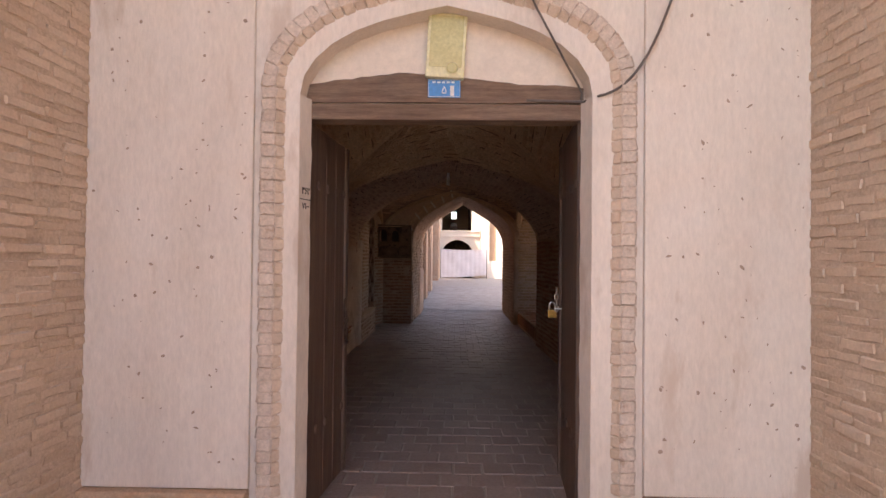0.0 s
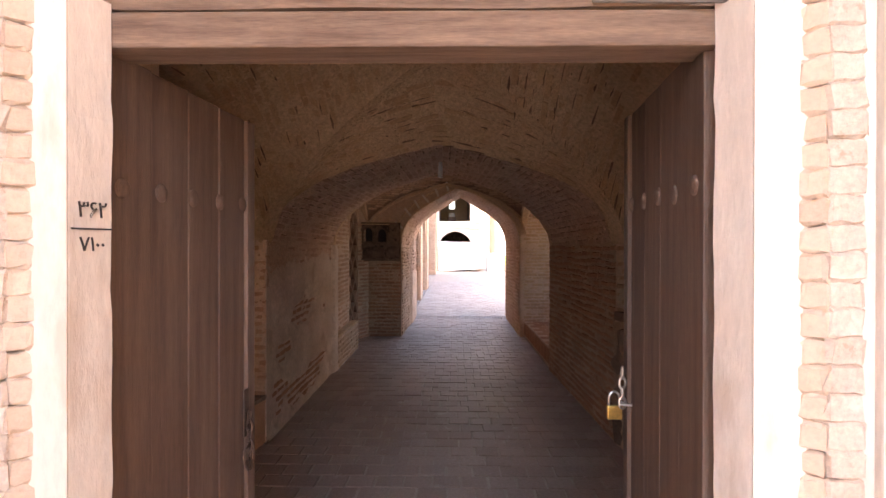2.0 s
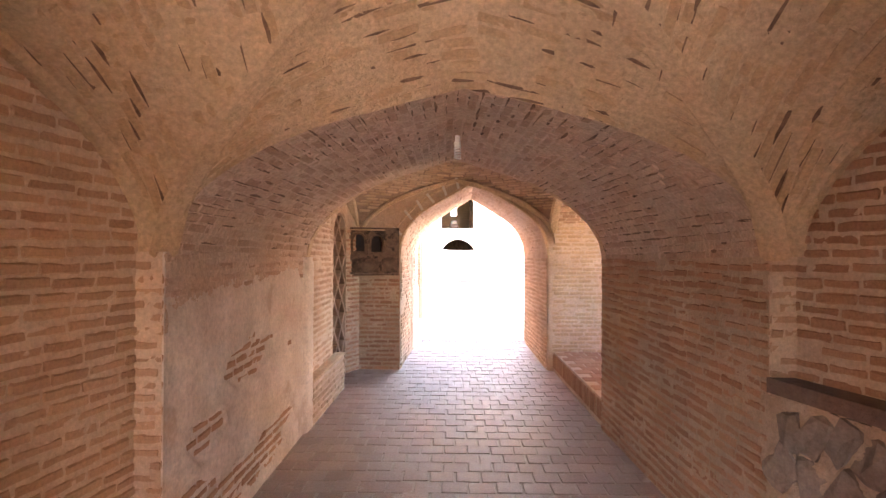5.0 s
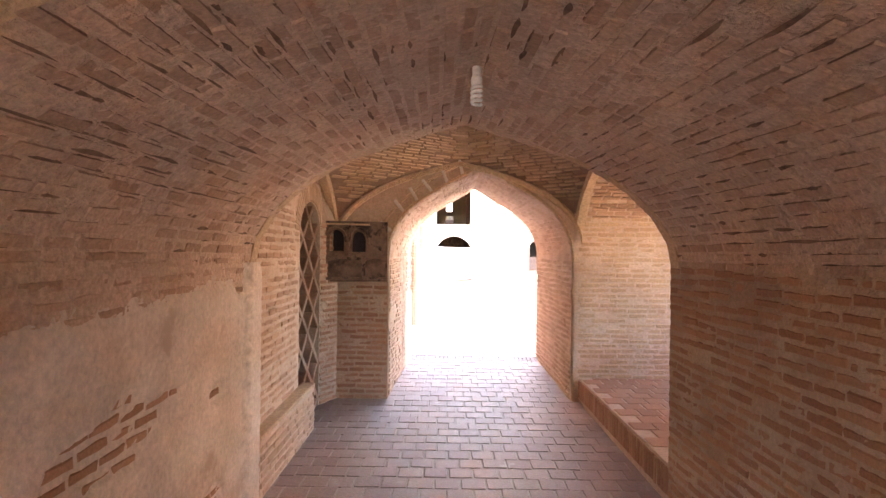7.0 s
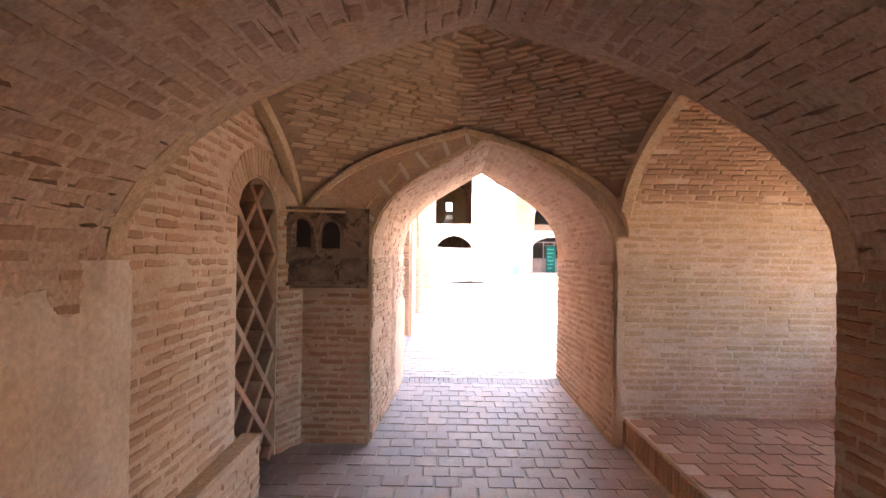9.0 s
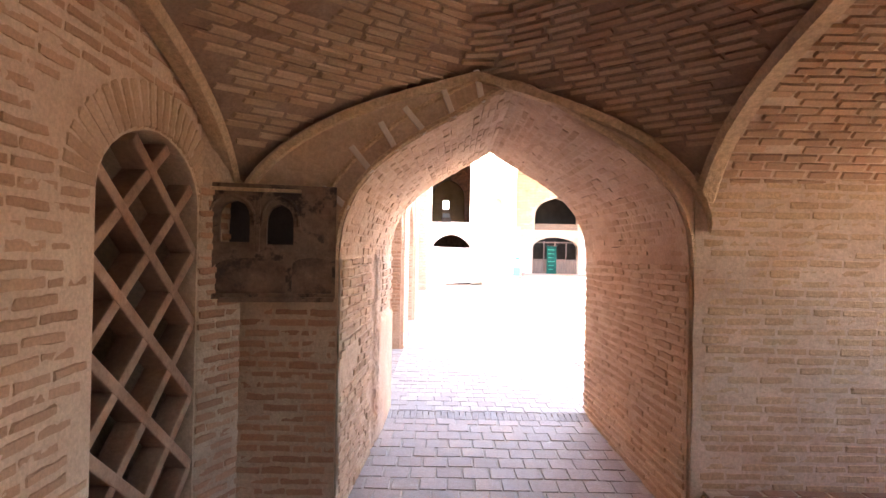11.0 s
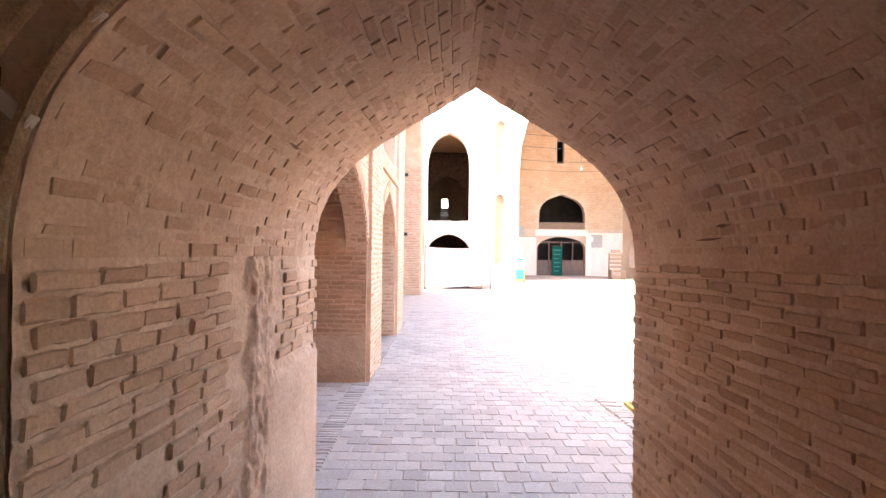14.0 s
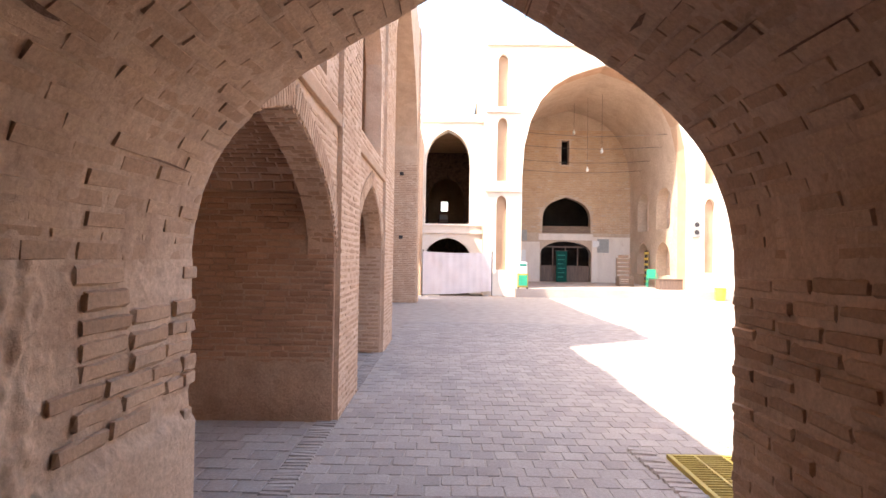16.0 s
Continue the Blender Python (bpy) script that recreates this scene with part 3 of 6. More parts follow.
def ring_courses(verts, faces, z, cx, cy, hx, hy, course, length, proud, gaps):
    """Level courses of bricks round a sail dome."""
    diag = [1 - i / 300 for i in range(301)]
    levels, run, last = [], 0.0, None
    for d in diag:
        p = Vector((cx + hx * d, cy + hy * d, z(cx + hx * d, cy + hy * d)))
        if last is not None:
            run += (p - last).length
        last = p
        if run >= course * len(levels):
            levels.append(p.z)

    def at(level, phi):
        dx, dy = math.cos(phi) * hx, math.sin(phi) * hy
        lo, hi = 0.0, 1.45
        for _ in range(26):
            mid = (lo + hi) / 2
            if z(cx + dx * mid, cy + dy * mid) > level:
                lo = mid
            else:
                hi = mid
        return Vector((cx + dx * lo, cy + dy * lo, level)), max(abs(dx * lo) / hx, abs(dy * lo) / hy)

    for row, (za1, zb1) in enumerate(zip(levels, levels[1:])):
        gap = (zb1 - za1) * 0.2
        phi = RND.uniform(0, 0.2)
        end = phi + math.tau
        while phi < end - 0.01:
            p, _ = at((za1 + zb1) / 2, phi)
            r = max(0.12, math.hypot(p.x - cx, p.y - cy))
            step = min(length / r, end - phi)
            cut = 0.006 / r
            quad = [at(za1 + gap, phi + cut), at(zb1 - gap, phi + cut), at(zb1 - gap, phi + step - cut), at(za1 + gap, phi + step - cut)]
            if all(m <= 1.0 for _, m in quad) and RND.random() > gaps:
                c = [q for q, _ in quad]
                n = (c[1] - c[0]).cross(c[3] - c[0])
                if n.length > 1e-9:
                    n.normalize()
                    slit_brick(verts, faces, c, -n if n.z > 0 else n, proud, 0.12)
            phi += step


def bay_vault(name, cx, cy, hx, hy, spring, rx, ry, bump, out_l, out_r, course, length, proud, gaps, material, label, mud):
    z = bay(cx, cy, hx, hy, spring, rx, ry, bump)
    v, f = [], []

    def groin(s, r_own, r_other):
        """How far across (0 to 1) the web reaches at the place s along it."""
        want = r_own * rise(s)
        lo, hi = 0.0, 1.0
        for _ in range(24):
            mid = (lo + hi) / 2
            if r_other * rise(mid) >= want:
                lo = mid
            else:
                hi = mid
        return lo

    if bump is None:
        ring_courses(v, f, z, cx, cy, hx, hy, course, length, proud, gaps)
    else:
        for sign in (-1, 1):
            # webs towards the ends: courses across the passage
            run_y, far_y = arc_table(lambda t: (0, hy * t, z(cx, cy + hy * t)))

            def surf(a, b, sign=sign):
                y = cy - sign * hy * far_y(a)
                return (b, y, z(b, y))

            def span(a):
                g = groin(abs(far_y(a)), ry, rx)
                return (cx - hx * g, cx + hx * g)
            bricked_vault(v, f, surf, 0.0, run_y / 2 - course, span, course, length, proud, gaps, shade_share=0.7)

            # webs towards the sides: courses along the passage
            run_x, far_x = arc_table(lambda t: (hx * t, 0, z(cx + hx * t, cy)))

            def surf_side(a, b, sign=sign):
                x = cx - sign * hx * far_x(a) if a > 0 else cx + sign * (hx - a)
                return (x, b, z(x, b))

            def span_side(a):
                g = groin(abs(far_x(a)), rx, ry)
                return (cy - hy * g, cy + hy * g)
            extra = out_l if sign < 0 else out_r
            bricked_vault(v, f, surf_side, -extra, run_x / 2 - course, lambda a: span_side(max(0.05 * hx, a)), course, length, proud, gaps, shade_share=0.75)
    vault_mesh(name, lambda x, y: (x, y, z(x, y)), steps(cx - hx - out_l, cx + hx + out_r, 170), steps(cy - hy, cy + hy, 130), v, f, material, label, mud=mud)
    return z


A_C = (0.69, 2.91, 1.45, 1.49)
za = bay_vault("ceiling_bay", *A_C, 1.55, 0.8, 0.98, 0.55, 0.5, 0.6, 0.06, 0.2, 0.005, 0.05, (BRICK_OCHRE, MUD), "ribbed brick vault of the first bay, washed with ochre mud", (0.007, 0.010))
C_C = (0.68, 8.51, 1.42, 1.37)
zc = bay_vault("ceiling_dome", *C_C, 1.74, 0.9, 0.95, None, 0.0, 0.0, 0.056, 0.2, 0.012, 0.02, (BRICK_PALE, MORTAR_SHADED), "star-ribbed brick dome with deep dark joints", (-0.002, 0.006))


def rib(name, pts, width, deep, material, label):
    """A flat band of plaster along a groin."""
    bm = bmesh.new()
    rows = []
    for i, p in enumerate(pts):
        way = (Vector(pts[min(i + 1, len(pts) - 1)]) - Vector(pts[max(i - 1, 0)])).normalized()
        side = way.cross(Vector((0, 0, 1))).normalized() * width / 2
        down = Vector((0, 0, -deep))
        p = Vector(p)
        rows.append([bm.verts.new(q) for q in (p - side * 1.1, p - side * 0.7 + down, p + side * 0.7 + down, p + side * 1.1)])
    for a, b in zip(rows, rows[1:]):
        for k in range(3):
            bm.faces.new((a[k], a[k + 1], b[k + 1], b[k]))
    return tagged(linked(name, bm, material), label, "rib", kind="structure")


def groin_line(c, z, rx, ry, sign_x, sign_y, stop=0.02, drop=0.0):
    cx, cy, hx, hy = c
    out = []
    for i in range(25):
        s = 1.0 + (stop - 1.0) * i / 24
        want = ry * rise(s)
        lo, hi = 0.0, 1.0
        for _ in range(24):
            mid = (lo + hi) / 2
            lo, hi = (mid, hi) if rx * rise(mid) >= want else (lo, mid)
        x, y = cx + sign_x * hx * lo, cy + sign_y * hy * s
        out.append((x, y, z(x, y) - drop))
    return out


for sx in (-1, 1):
    for sy in (-1, 1):
        rib("vault_rib", groin_line(A_C, za, 0.8, 0.98, sx, sy, 0.15), 0.13, 0.02, MUD, "ochre mud-plaster rib along the vault groin")
ridge = [(0.69, y, za(0.69, y) - 0.002) for y in steps(4.38, 2.9, 14)]
rib("vault_rib", ridge, 0.1, 0.016, MUD, "ochre mud-plaster ridge rib of the vault")
for line in (((-0.95, 1.44), (-1.1, 2.9), (-0.88, 4.38)), ((2.35, 1.44), (2.64, 3.0), (2.26, 4.47))):
    pts = []
    for y in [2.91 + 1.46 * math.sin(x * math.pi / 2) for x in steps(-0.97, 0.97, 36)]:
        (xa, ya), (xb, yb) = (line[0], line[1]) if y < line[1][1] else (line[1], line[2])
        x = xa + (xb - xa) * (y - ya) / (yb - ya) + (0.03 if xa < 0 else -0.03)
        pts.append((x, y, za(x, y) - 0.012))
    rib("vault_rib", pts, 0.1, 0.03, MUD, "mud-plaster arch rib where the vault meets the wall")
# arch ribs around the dome's sides
for yy in (9.83,):
    rib("vault_rib", [(0.68 + 1.4 * s, yy, 1.74 + 0.9 * rise(s) - 0.01) for s in [math.sin(x * math.pi / 2) for x in steps(-0.98, 0.98, 30)]], 0.1, 0.045, MUD, "raised plaster rib over the exit arch")
rib("vault_rib", [(2.06, 8.51 + 1.36 * s, 1.74 + 0.95 * rise(s) - 0.01) for s in [math.sin(x * math.pi / 2) for x in steps(-0.98, 0.98, 30)]], 0.12, 0.05, MUD, "raised plaster rib over the recess")
rib("vault_rib", [(-0.78, 8.51 + 1.36 * s, 1.74 + 0.95 * rise(s) - 0.01) for s in [math.sin(x * math.pi / 2) for x in steps(-0.98, 0.98, 30)]], 0.12, 0.05, MUD, "raised plaster rib over the lattice wall")

# barrel over the recess
def recess_at(s, x):
    return (x, 8.51 + 1.42 * s, 1.74 + 0.95 * rise(s))


v, f = [], []
run, s_of = arc_table(lambda s: recess_at(s, 3.0))
bricked_vault(v, f, lambda a, b: recess_at(s_of(a), b), 0.0, run - 0.03, lambda a: (2.1, 4.5), 0.058, 0.2, proud=0.012, gaps=0.02)
vault_mesh("ceiling_recess", lambda s, x: recess_at(s, x), [math.sin(x * math.pi / 2) for x in steps(-1, 1, 40)], steps(2.06, 4.5, 3), v, f, (BRICK, MORTAR), "brick barrel vault over the raised recess", 0.004)

# exit arch soffit
v, f = [], []


def exit_at(s, d):
    return exit_place(0.925 + 1.055 * s, 1.5 + 1.08 * rise(s, *STEEP), d)


run, s_of = arc_table(lambda s: exit_at(s, 1.1))
bricked_vault(v, f, lambda a, b: exit_at(s_of(a), b), 0.0, run - 0.03, lambda a: (0.02, 2.29), 0.056, 0.19, proud=0.012, gaps=0.02, joint=0.012, shade_share=0.025)
vault_mesh("ceiling_exit", lambda a, d: exit_at(s_of(a), d), steps(0, run, 180), steps(0.0, 2.3, 120), v, f, (BRICK_PALE, MORTAR_PALE), "pointed brick soffit of the exit arch", mud=(0.0085, 0.008))

# ---- courtyard: side facade with niches ----
fx = -0.15
fa, pfa, tfa, lfa = wall("wall_court_side", (fx, 12.14), (fx, 19.3), 0, 6.0, 0.25,
                         [(0.2, 3.3, 0, arch(1.75, 1.55, 1.55, 2.56)), (4.54, 7.14, 0, arch(5.84, 1.3, 1.55, 2.56)),
                          (0.5, 2.8, 3.1, arch(1.65, 1.15, 4.4, 5.3)), (4.8, 6.8, 3.1, arch(5.8, 1.0, 4.4, 5.3))], MORTAR, "two-storey brick courtyard wall with pointed niches")
portal, pp, tp, lp = wall("wall_court_portal", (fx, 19.3), (fx, 30.6), 0, 9.6, 1.2, [(1.5, 10.4, 0, arch(5.95, 4.45, 4.8, 8.2))], MORTAR, "tall brick portal of the courtyard side")
tagged(linked("wall_portal_mass", boxed(-4.0, fx - 0.02, 18.3, 19.3, 6.0, 9.6), MUD), "mud-plastered upper flank of the tall portal", "wall", kind="structure")
wall("wall_portal_back", (-5.5, 19.3), (-5.5, 30.6), 0, 9.6, 0.4, [], MORTAR, "brick back wall of the side portal")
tagged(linked("roof_portal", boxed(-5.9, fx - 1.2, 19.3, 30.6, 9.2, 9.6), MUD), "mud roof of the side portal", "roof", kind="structure")
wall("wall_portal_near", (fx - 1.2, 20.8), (-5.5, 20.8), 0, 9.2, 0.3, [], MORTAR, "brick flank of the side portal")
wall("wall_portal_far", (-5.5, 29.7), (fx - 1.2, 29.7), 0, 9.2, 0.3, [], MORTAR, "brick flank of the side portal")
fb, pfb, tfb, lfb = wall("wall_court_corner", (fx, 30.6), (fx, 35.0), 0, 6.5, 0.5, [(1.0, 3.2, 0, arch(2.1, 1.1, 1.6, 2.6))], MORTAR, "brick courtyard wall with a pointed niche")
# niche rooms behind the side facade
for y0, y1 in ((12.3, 15.44), (16.66, 19.28)):
    cy, h = (y0 + y1) / 2, (y1 - y0) / 2
    wall("wall_niche_far", (-2.4, y1), (fx - 0.25, y1), 0, 3.0, 0.3, [(0.1, 0.85, 0, arch(0.475, 0.375, 1.55, 1.85, 0.1, 0.5))] if y0 < 13 else [], MORTAR, "brick end wall of the arched niche")
    wall("wall_niche_near", (fx - 0.25, y0), (-2.4, y0), 0, 3.0, 0.2, [], MORTAR, "brick end wall of the arched niche")
    wall("wall_niche_back", (-2.4, y0 - 0.3), (-2.4, y1 + 0.3), 0, 3.0, 0.3, [], MORTAR, "brick back wall of the arched niche")
    v, f = [], []
    bricked_vault(v, f, lambda a, b, cy=cy, h=h: (b, cy + h * a, 2.12 + 0.56 * rise(a)), -0.98, 0.96, lambda a: (-2.4, fx - 0.25), 0.045, 0.2, proud=0.01)
    vault_mesh("ceiling_niche", lambda s, x, cy=cy, h=h: (x, cy + h * s, 2.12 + 0.56 * rise(s)), [math.sin(x * math.pi / 2) for x in steps(-1, 1, 30)], [-2.4, fx - 0.25], v, f, (BRICK, MORTAR), "brick vault of the courtyard niche", 0.003)
    wall("wall_upper_niche", (fx - 0.9, y0), (fx - 0.9, y1), 3.0, 6.0, 0.2, [], MORTAR, "brick back of the upper blind niche")
tagged(linked("roof_side", boxed(-3.0, fx - 0.25, 12.14, 19.3, 5.7, 6.0), MUD), "mud roof of the side range", "roof", kind="structure")
tagged(linked("floor_upper", boxed(-2.4, fx - 0.25, 12.14, 19.3, 2.78, 3.08), MUD), "mud floor of the upper storey", "floor", kind="structure")

# piers, strings and borders of the side facade
pieces = []
for y0, y1, top in ((12.16, 12.3, 6.0), (15.47, 16.62, 6.0), (19.32, 20.75, 9.6), (29.75, 30.55, 9.6)):
    pr = tagged(linked("wall_pier", boxed(fx + 0.001, -0.1, y0, y1, 0, top), MORTAR), "reddish brick pier of the courtyard wall", "pier", kind="structure")
    pieces.append((pr, y0, y1, top))
for y0, y1 in ((12.3, 15.47), (16.62, 19.32)):
    tagged(linked("trim", boxed(fx + 0.001, fx + 0.045, y0 + 0.002, y1 - 0.002, 2.78, 2.9, bevel=0.01), BRICK_PALE), "plastered string course over the arch", "trim", kind="structure")
    tagged(linked("trim", boxed(fx + 0.001, fx + 0.035, y0 + 0.002, y1 - 0.002, 5.6, 5.75, bevel=0.01), BRICK_PALE), "plastered cornice band of the upper storey", "trim", kind="structure")

# ---- courtyard: end facade with the great iwan ----
IX0, IX1, IY = 4.05, 11.05, 34.0
IWAN = arch(7.55, 3.5, 5.0, 9.85, 0.2, 0.45)
niches = [(2.98, 3.42, a, arch(3.2, 0.22, b, b + 0.35, 0.3)) for a, b in ((1.1, 3.9), (4.85, 7.2), (8.0, 9.9))]
niches += [(11.75, 12.2, a, arch(11.97, 0.22, b, b + 0.35, 0.3)) for a, b in ((1.1, 3.9), (4.85, 7.2), (8.0, 9.9))]
front = tagged(pierced("wall_court_end", frame_xz(IY), 2.45, 13.0, 0, 10.8, 0.2, [(IX0, IX1, 0.0, IWAN)] + niches, PLASTER_WHITE), "sunlit brick and plaster front of the great iwan", "wall", kind="structure")
tagged(pierced("wall_court_end_core", frame_xz(IY + 0.2), 2.45, 13.0, 0, 10.8, 0.9, [(IX0, IX1, 0.0, IWAN)], BRICK_PALE), "brick core of the iwan front", "wall", kind="structure")
left_bay = tagged(pierced("wall_court_end_left", frame_xz(34.6), -1.5, 2.45, 0, 7.8, 0.6,
                          [(-0.05, 1.95, 0.0, arch(0.95, 1.0, 1.5, 2.45, 0.1, 0.45)), (-0.05, 1.88, 3.05, arch(0.915, 0.965, 5.6, 7.15, 0.3))], PLASTER_WHITE), "plastered two-storey bay with dark pointed arches", "wall", kind="structure")
# dark plaster puts the hall's gloom into this wall's colour
tagged(pierced("wall_hall_inner", frame_xz(42.0), -1.5, 2.45, 0, 7.8, 0.4, [(-0.15, 1.85, 3.0, arch(0.85, 1.0, 4.9, 6.1, 0.3))], SOOT_SHADE), "inner wall of the upper hall with a pointed arch", "wall", kind="structure")
tagged(pierced("wall_hall_back", frame_xz(48.0), -1.5, 2.45, 0, 7.8, 0.3, [(0.5, 0.95, 4.7, flat(5.35))], MUD), "back wall of the upper hall with a small window", "wall", kind="structure")
tagged(linked("floor_hall", boxed(-1.5, 2.44, 35.2, 48.0, 2.7, 3.03), MUD), "floor of the upper hall", "floor", kind="structure")
tagged(linked("roof_hall", boxed(-1.9, 2.44, 35.21, 48.3, 7.5, 7.79), MUD), "roof of the upper hall", "roof", kind="structure")
tagged(linked("wall_hall_inner_side", boxed(2.2, 2.44, 35.21, 48.0, 0, 7.49), MUD), "inner side wall of the hall", "wall", kind="structure")
tagged(linked("wall_hall_side", boxed(-1.9, -1.5, 35.21, 48.3, 0, 7.5), MUD), "side wall of the hall", "wall", kind="structure")
tagged(linked("wall_court_end_right", boxed(13.0, 22.0, 34.5, 35.1, 0, 6.8), PLASTER_WHITE), "sunlit plastered courtyard wall", "wall", kind="structure")
tagged(linked("wall_court_far_side", boxed(21.5, 22.0, 12.14, 34.5, 0, 6.0), MUD), "mud-plastered courtyard wall", "wall", kind="structure")
# iwan inside
IB = 41.5
tagged(linked("floor_iwan", boxed(3.8, 13.0, 33.45, IB, -0.1, 0.35), PAVER), "raised brick floor of the iwan", "floor", kind="structure")
iw = tagged(pierced("wall_iwan_back", frame_xz(IB), 2.6, 12.5, 0.0, 10.6, 0.5,
                    [(6.1, 8.9, 0.35, arch(7.5, 1.4, 1.9, 2.6, 0.0, 0.5)), (6.2, 8.85, 3.05, arch(7.52, 1.32, 3.9, 5.05, 0.35)), (7.2, 7.62, 6.85, flat(8.2))], IWAN_BRICK), "ochre brick back wall of the iwan with dark openings", "wall", kind="structure")
for name, p, q in (("wall_iwan_left", (IX0, 35.1), (IX0, IB)), ("wall_iwan_right", (IX1, IB), (IX1, 35.1))):
    ns = [(a, a + 1.7, zb, arch(a + 0.85, 0.85, zc0, zc0 + 0.9, 0.3)) for a in (1.2, 3.9) for zb, zc0 in ((0.9, 1.6), (3.1, 4.2))]
    wall(name, p, q, 0.0, 5.2, 0.5, ns, IWAN_BRICK, "plastered iwan side wall with two tiers of pointed niches")
    wall(name + "_core", (p[0] + (-0.5 if p[0] < 6 else 0.5), p[1]), (q[0] + (-0.5 if p[0] < 6 else 0.5), q[1]), 0.0, 5.2, 0.4, [], PLASTER_OLD, "plaster backs of the iwan niches")
vault_mesh("ceiling_iwan", lambda s, y: (7.55 + 3.5 * s, y, 5.0 + 4.85 * rise(s, 0.2, 0.45)), [math.sin(x * math.pi / 2) for x in steps(-1, 1, 40)], steps(35.0, IB, 6), [], [], (IWAN_BRICK, IWAN_BRICK), "ochre plastered pointed vault of the iwan")
tagged(linked("roof_iwan", boxed(2.5, 13.0, 35.1, 42.0, 10.3, 10.6), MUD), "roof of the iwan", "roof", kind="structure")
for x in (2.5, 12.6):
    tagged(linked("wall_iwan_flank", boxed(x, x + 0.4, 35.1, 42.0, 5.2, 10.3), MUD), "upper flank wall of the iwan", "wall", kind="structure")
# box behind the openings, painted near-black in place of indoor shade
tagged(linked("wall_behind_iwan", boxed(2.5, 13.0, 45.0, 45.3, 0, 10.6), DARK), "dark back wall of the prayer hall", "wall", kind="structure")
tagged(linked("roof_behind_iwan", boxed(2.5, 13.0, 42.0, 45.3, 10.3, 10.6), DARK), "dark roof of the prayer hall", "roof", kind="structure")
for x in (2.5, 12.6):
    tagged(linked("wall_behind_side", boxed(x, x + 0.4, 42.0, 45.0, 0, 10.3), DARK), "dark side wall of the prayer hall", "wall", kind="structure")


# ==== entrance ====
def arch_path(cx, half, foot, spring, crown, k, n=40):
    """Left jamb, arch and right jamb as a list of (x, z, nx, nz), n pointing away from the opening."""
    pts = [(cx - half, z) for z in steps(foot, spring, 30)[:-1]]
    pts += [(cx + half * s, spring + (crown - spring) * rise(s, k)) for s in [math.sin(x * math.pi / 2) for x in steps(-1, 1, n)]]
    pts += [(cx + half, z) for z in steps(spring, foot, 30)[1:]]
    return pts


def spaced(pts, gap):
    """Points at even gaps along a path, each with its direction."""
    out, need = [], 0.0
    for (ax, az), (bx, bz) in zip(pts, pts[1:]):
        d = math.hypot(bx - ax, bz - az)
        if d < 1e-9:
            continue
        t = need
        while t < d:
            out.append((ax + (bx - ax) * t / d, az + (bz - az) * t / d, math.atan2(bz - az, bx - ax)))
            t += gap
        need = t - d
    return out


moulding = tagged(linked("trim_moulding", moved(boxed(-0.02, 0.02, 0, 0.02, 0, 0.05), Matrix.Translation((-0.155, 0.905, 0.1))), BRICK_PALE), "carved brick moulding around the entrance arch", "moulding", kind="structure")
ERODED = surface("eroded_moulding", (0.53, 0.42, 0.335), (0.74, 0.63, 0.54), 9.0, 60, 0.93, 0.7, spread=0.3, bump_scale=30, stain=(0.47, 0.345, 0.26), stain_scale=14.0, stain_at=0.6)
front_kinds = brick_kinds(ERODED, 0.082, 0.063, 0.05, 10, 0.012)
side_kinds = brick_kinds(BRICK_SAND, 0.062, 0.059, 0.05, 8, 0.008)
for half, crown, ks, fwd, cant in ((0.873, 2.645, front_kinds, 0.034, 0.0), (0.817, 2.585, side_kinds, 0.014, radians(38))):
    for x, z, turn in spaced(arch_path(0.703, half, 0.12, 2.1, crown, 0.3), 0.057):
        ob = new("brick", RND.choice(ks)[0])
        ob.parent = moulding
        ob.matrix_basis = Matrix.Translation((x, 0.92 - fwd + RND.uniform(-0.005, 0.005), z)) @ Matrix.Rotation(-turn + radians(90) + RND.uniform(-0.05, 0.05), 4, "Y") @ Matrix.Rotation(cant + RND.uniform(-0.06, 0.06), 4, "Z")

# plaster panels either side of the moulding, a little proud, with a sill of brick below
for x0, x1 in ((-1.068, -0.245), (1.655, 2.448)):
    bm = boxed(x0, x1, 0.895, 0.925, 0.13, 5.8, bevel=0.008)
    tagged(linked("wall_panel", bm, PLASTER), "cream plaster panel pitted with small chips", "wall panel", kind="structure")
    tagged(linked("wall_ledge", boxed(x0, x1 + 0.0, 0.85, 0.925, FL, 0.125, bevel=0.012), BRICK_PALE), "low brick ledge at the foot of the plaster panel", "ledge", kind="structure")
    verts, faces = [], []
    for _ in range(95):
        cx, cz = RND.uniform(x0 + 0.03, x1 - 0.03), RND.uniform(0.2, 2.7)
        r, n = RND.uniform(0.004, 0.012) * (1.5 if RND.random() < 0.15 else 1), len(verts)
        st, tilt = RND.uniform(0.3, 0.9), RND.uniform(0, math.pi)
        for k in range(7):
            a = k * math.tau / 7
            dx, dz = r * math.cos(a) * RND.uniform(0.7, 1.2), r * st * math.sin(a) * RND.uniform(0.7, 1.2)
            verts.append((cx + dx * math.cos(tilt) - dz * math.sin(tilt), 0.8925, cz + dx * math.sin(tilt) + dz * math.cos(tilt)))
        faces.append(tuple(range(n, n + 7)))
    tagged(raw("chips", verts, faces, CHIP), "small brown chips in the cream plaster", "chips", kind="stuff")

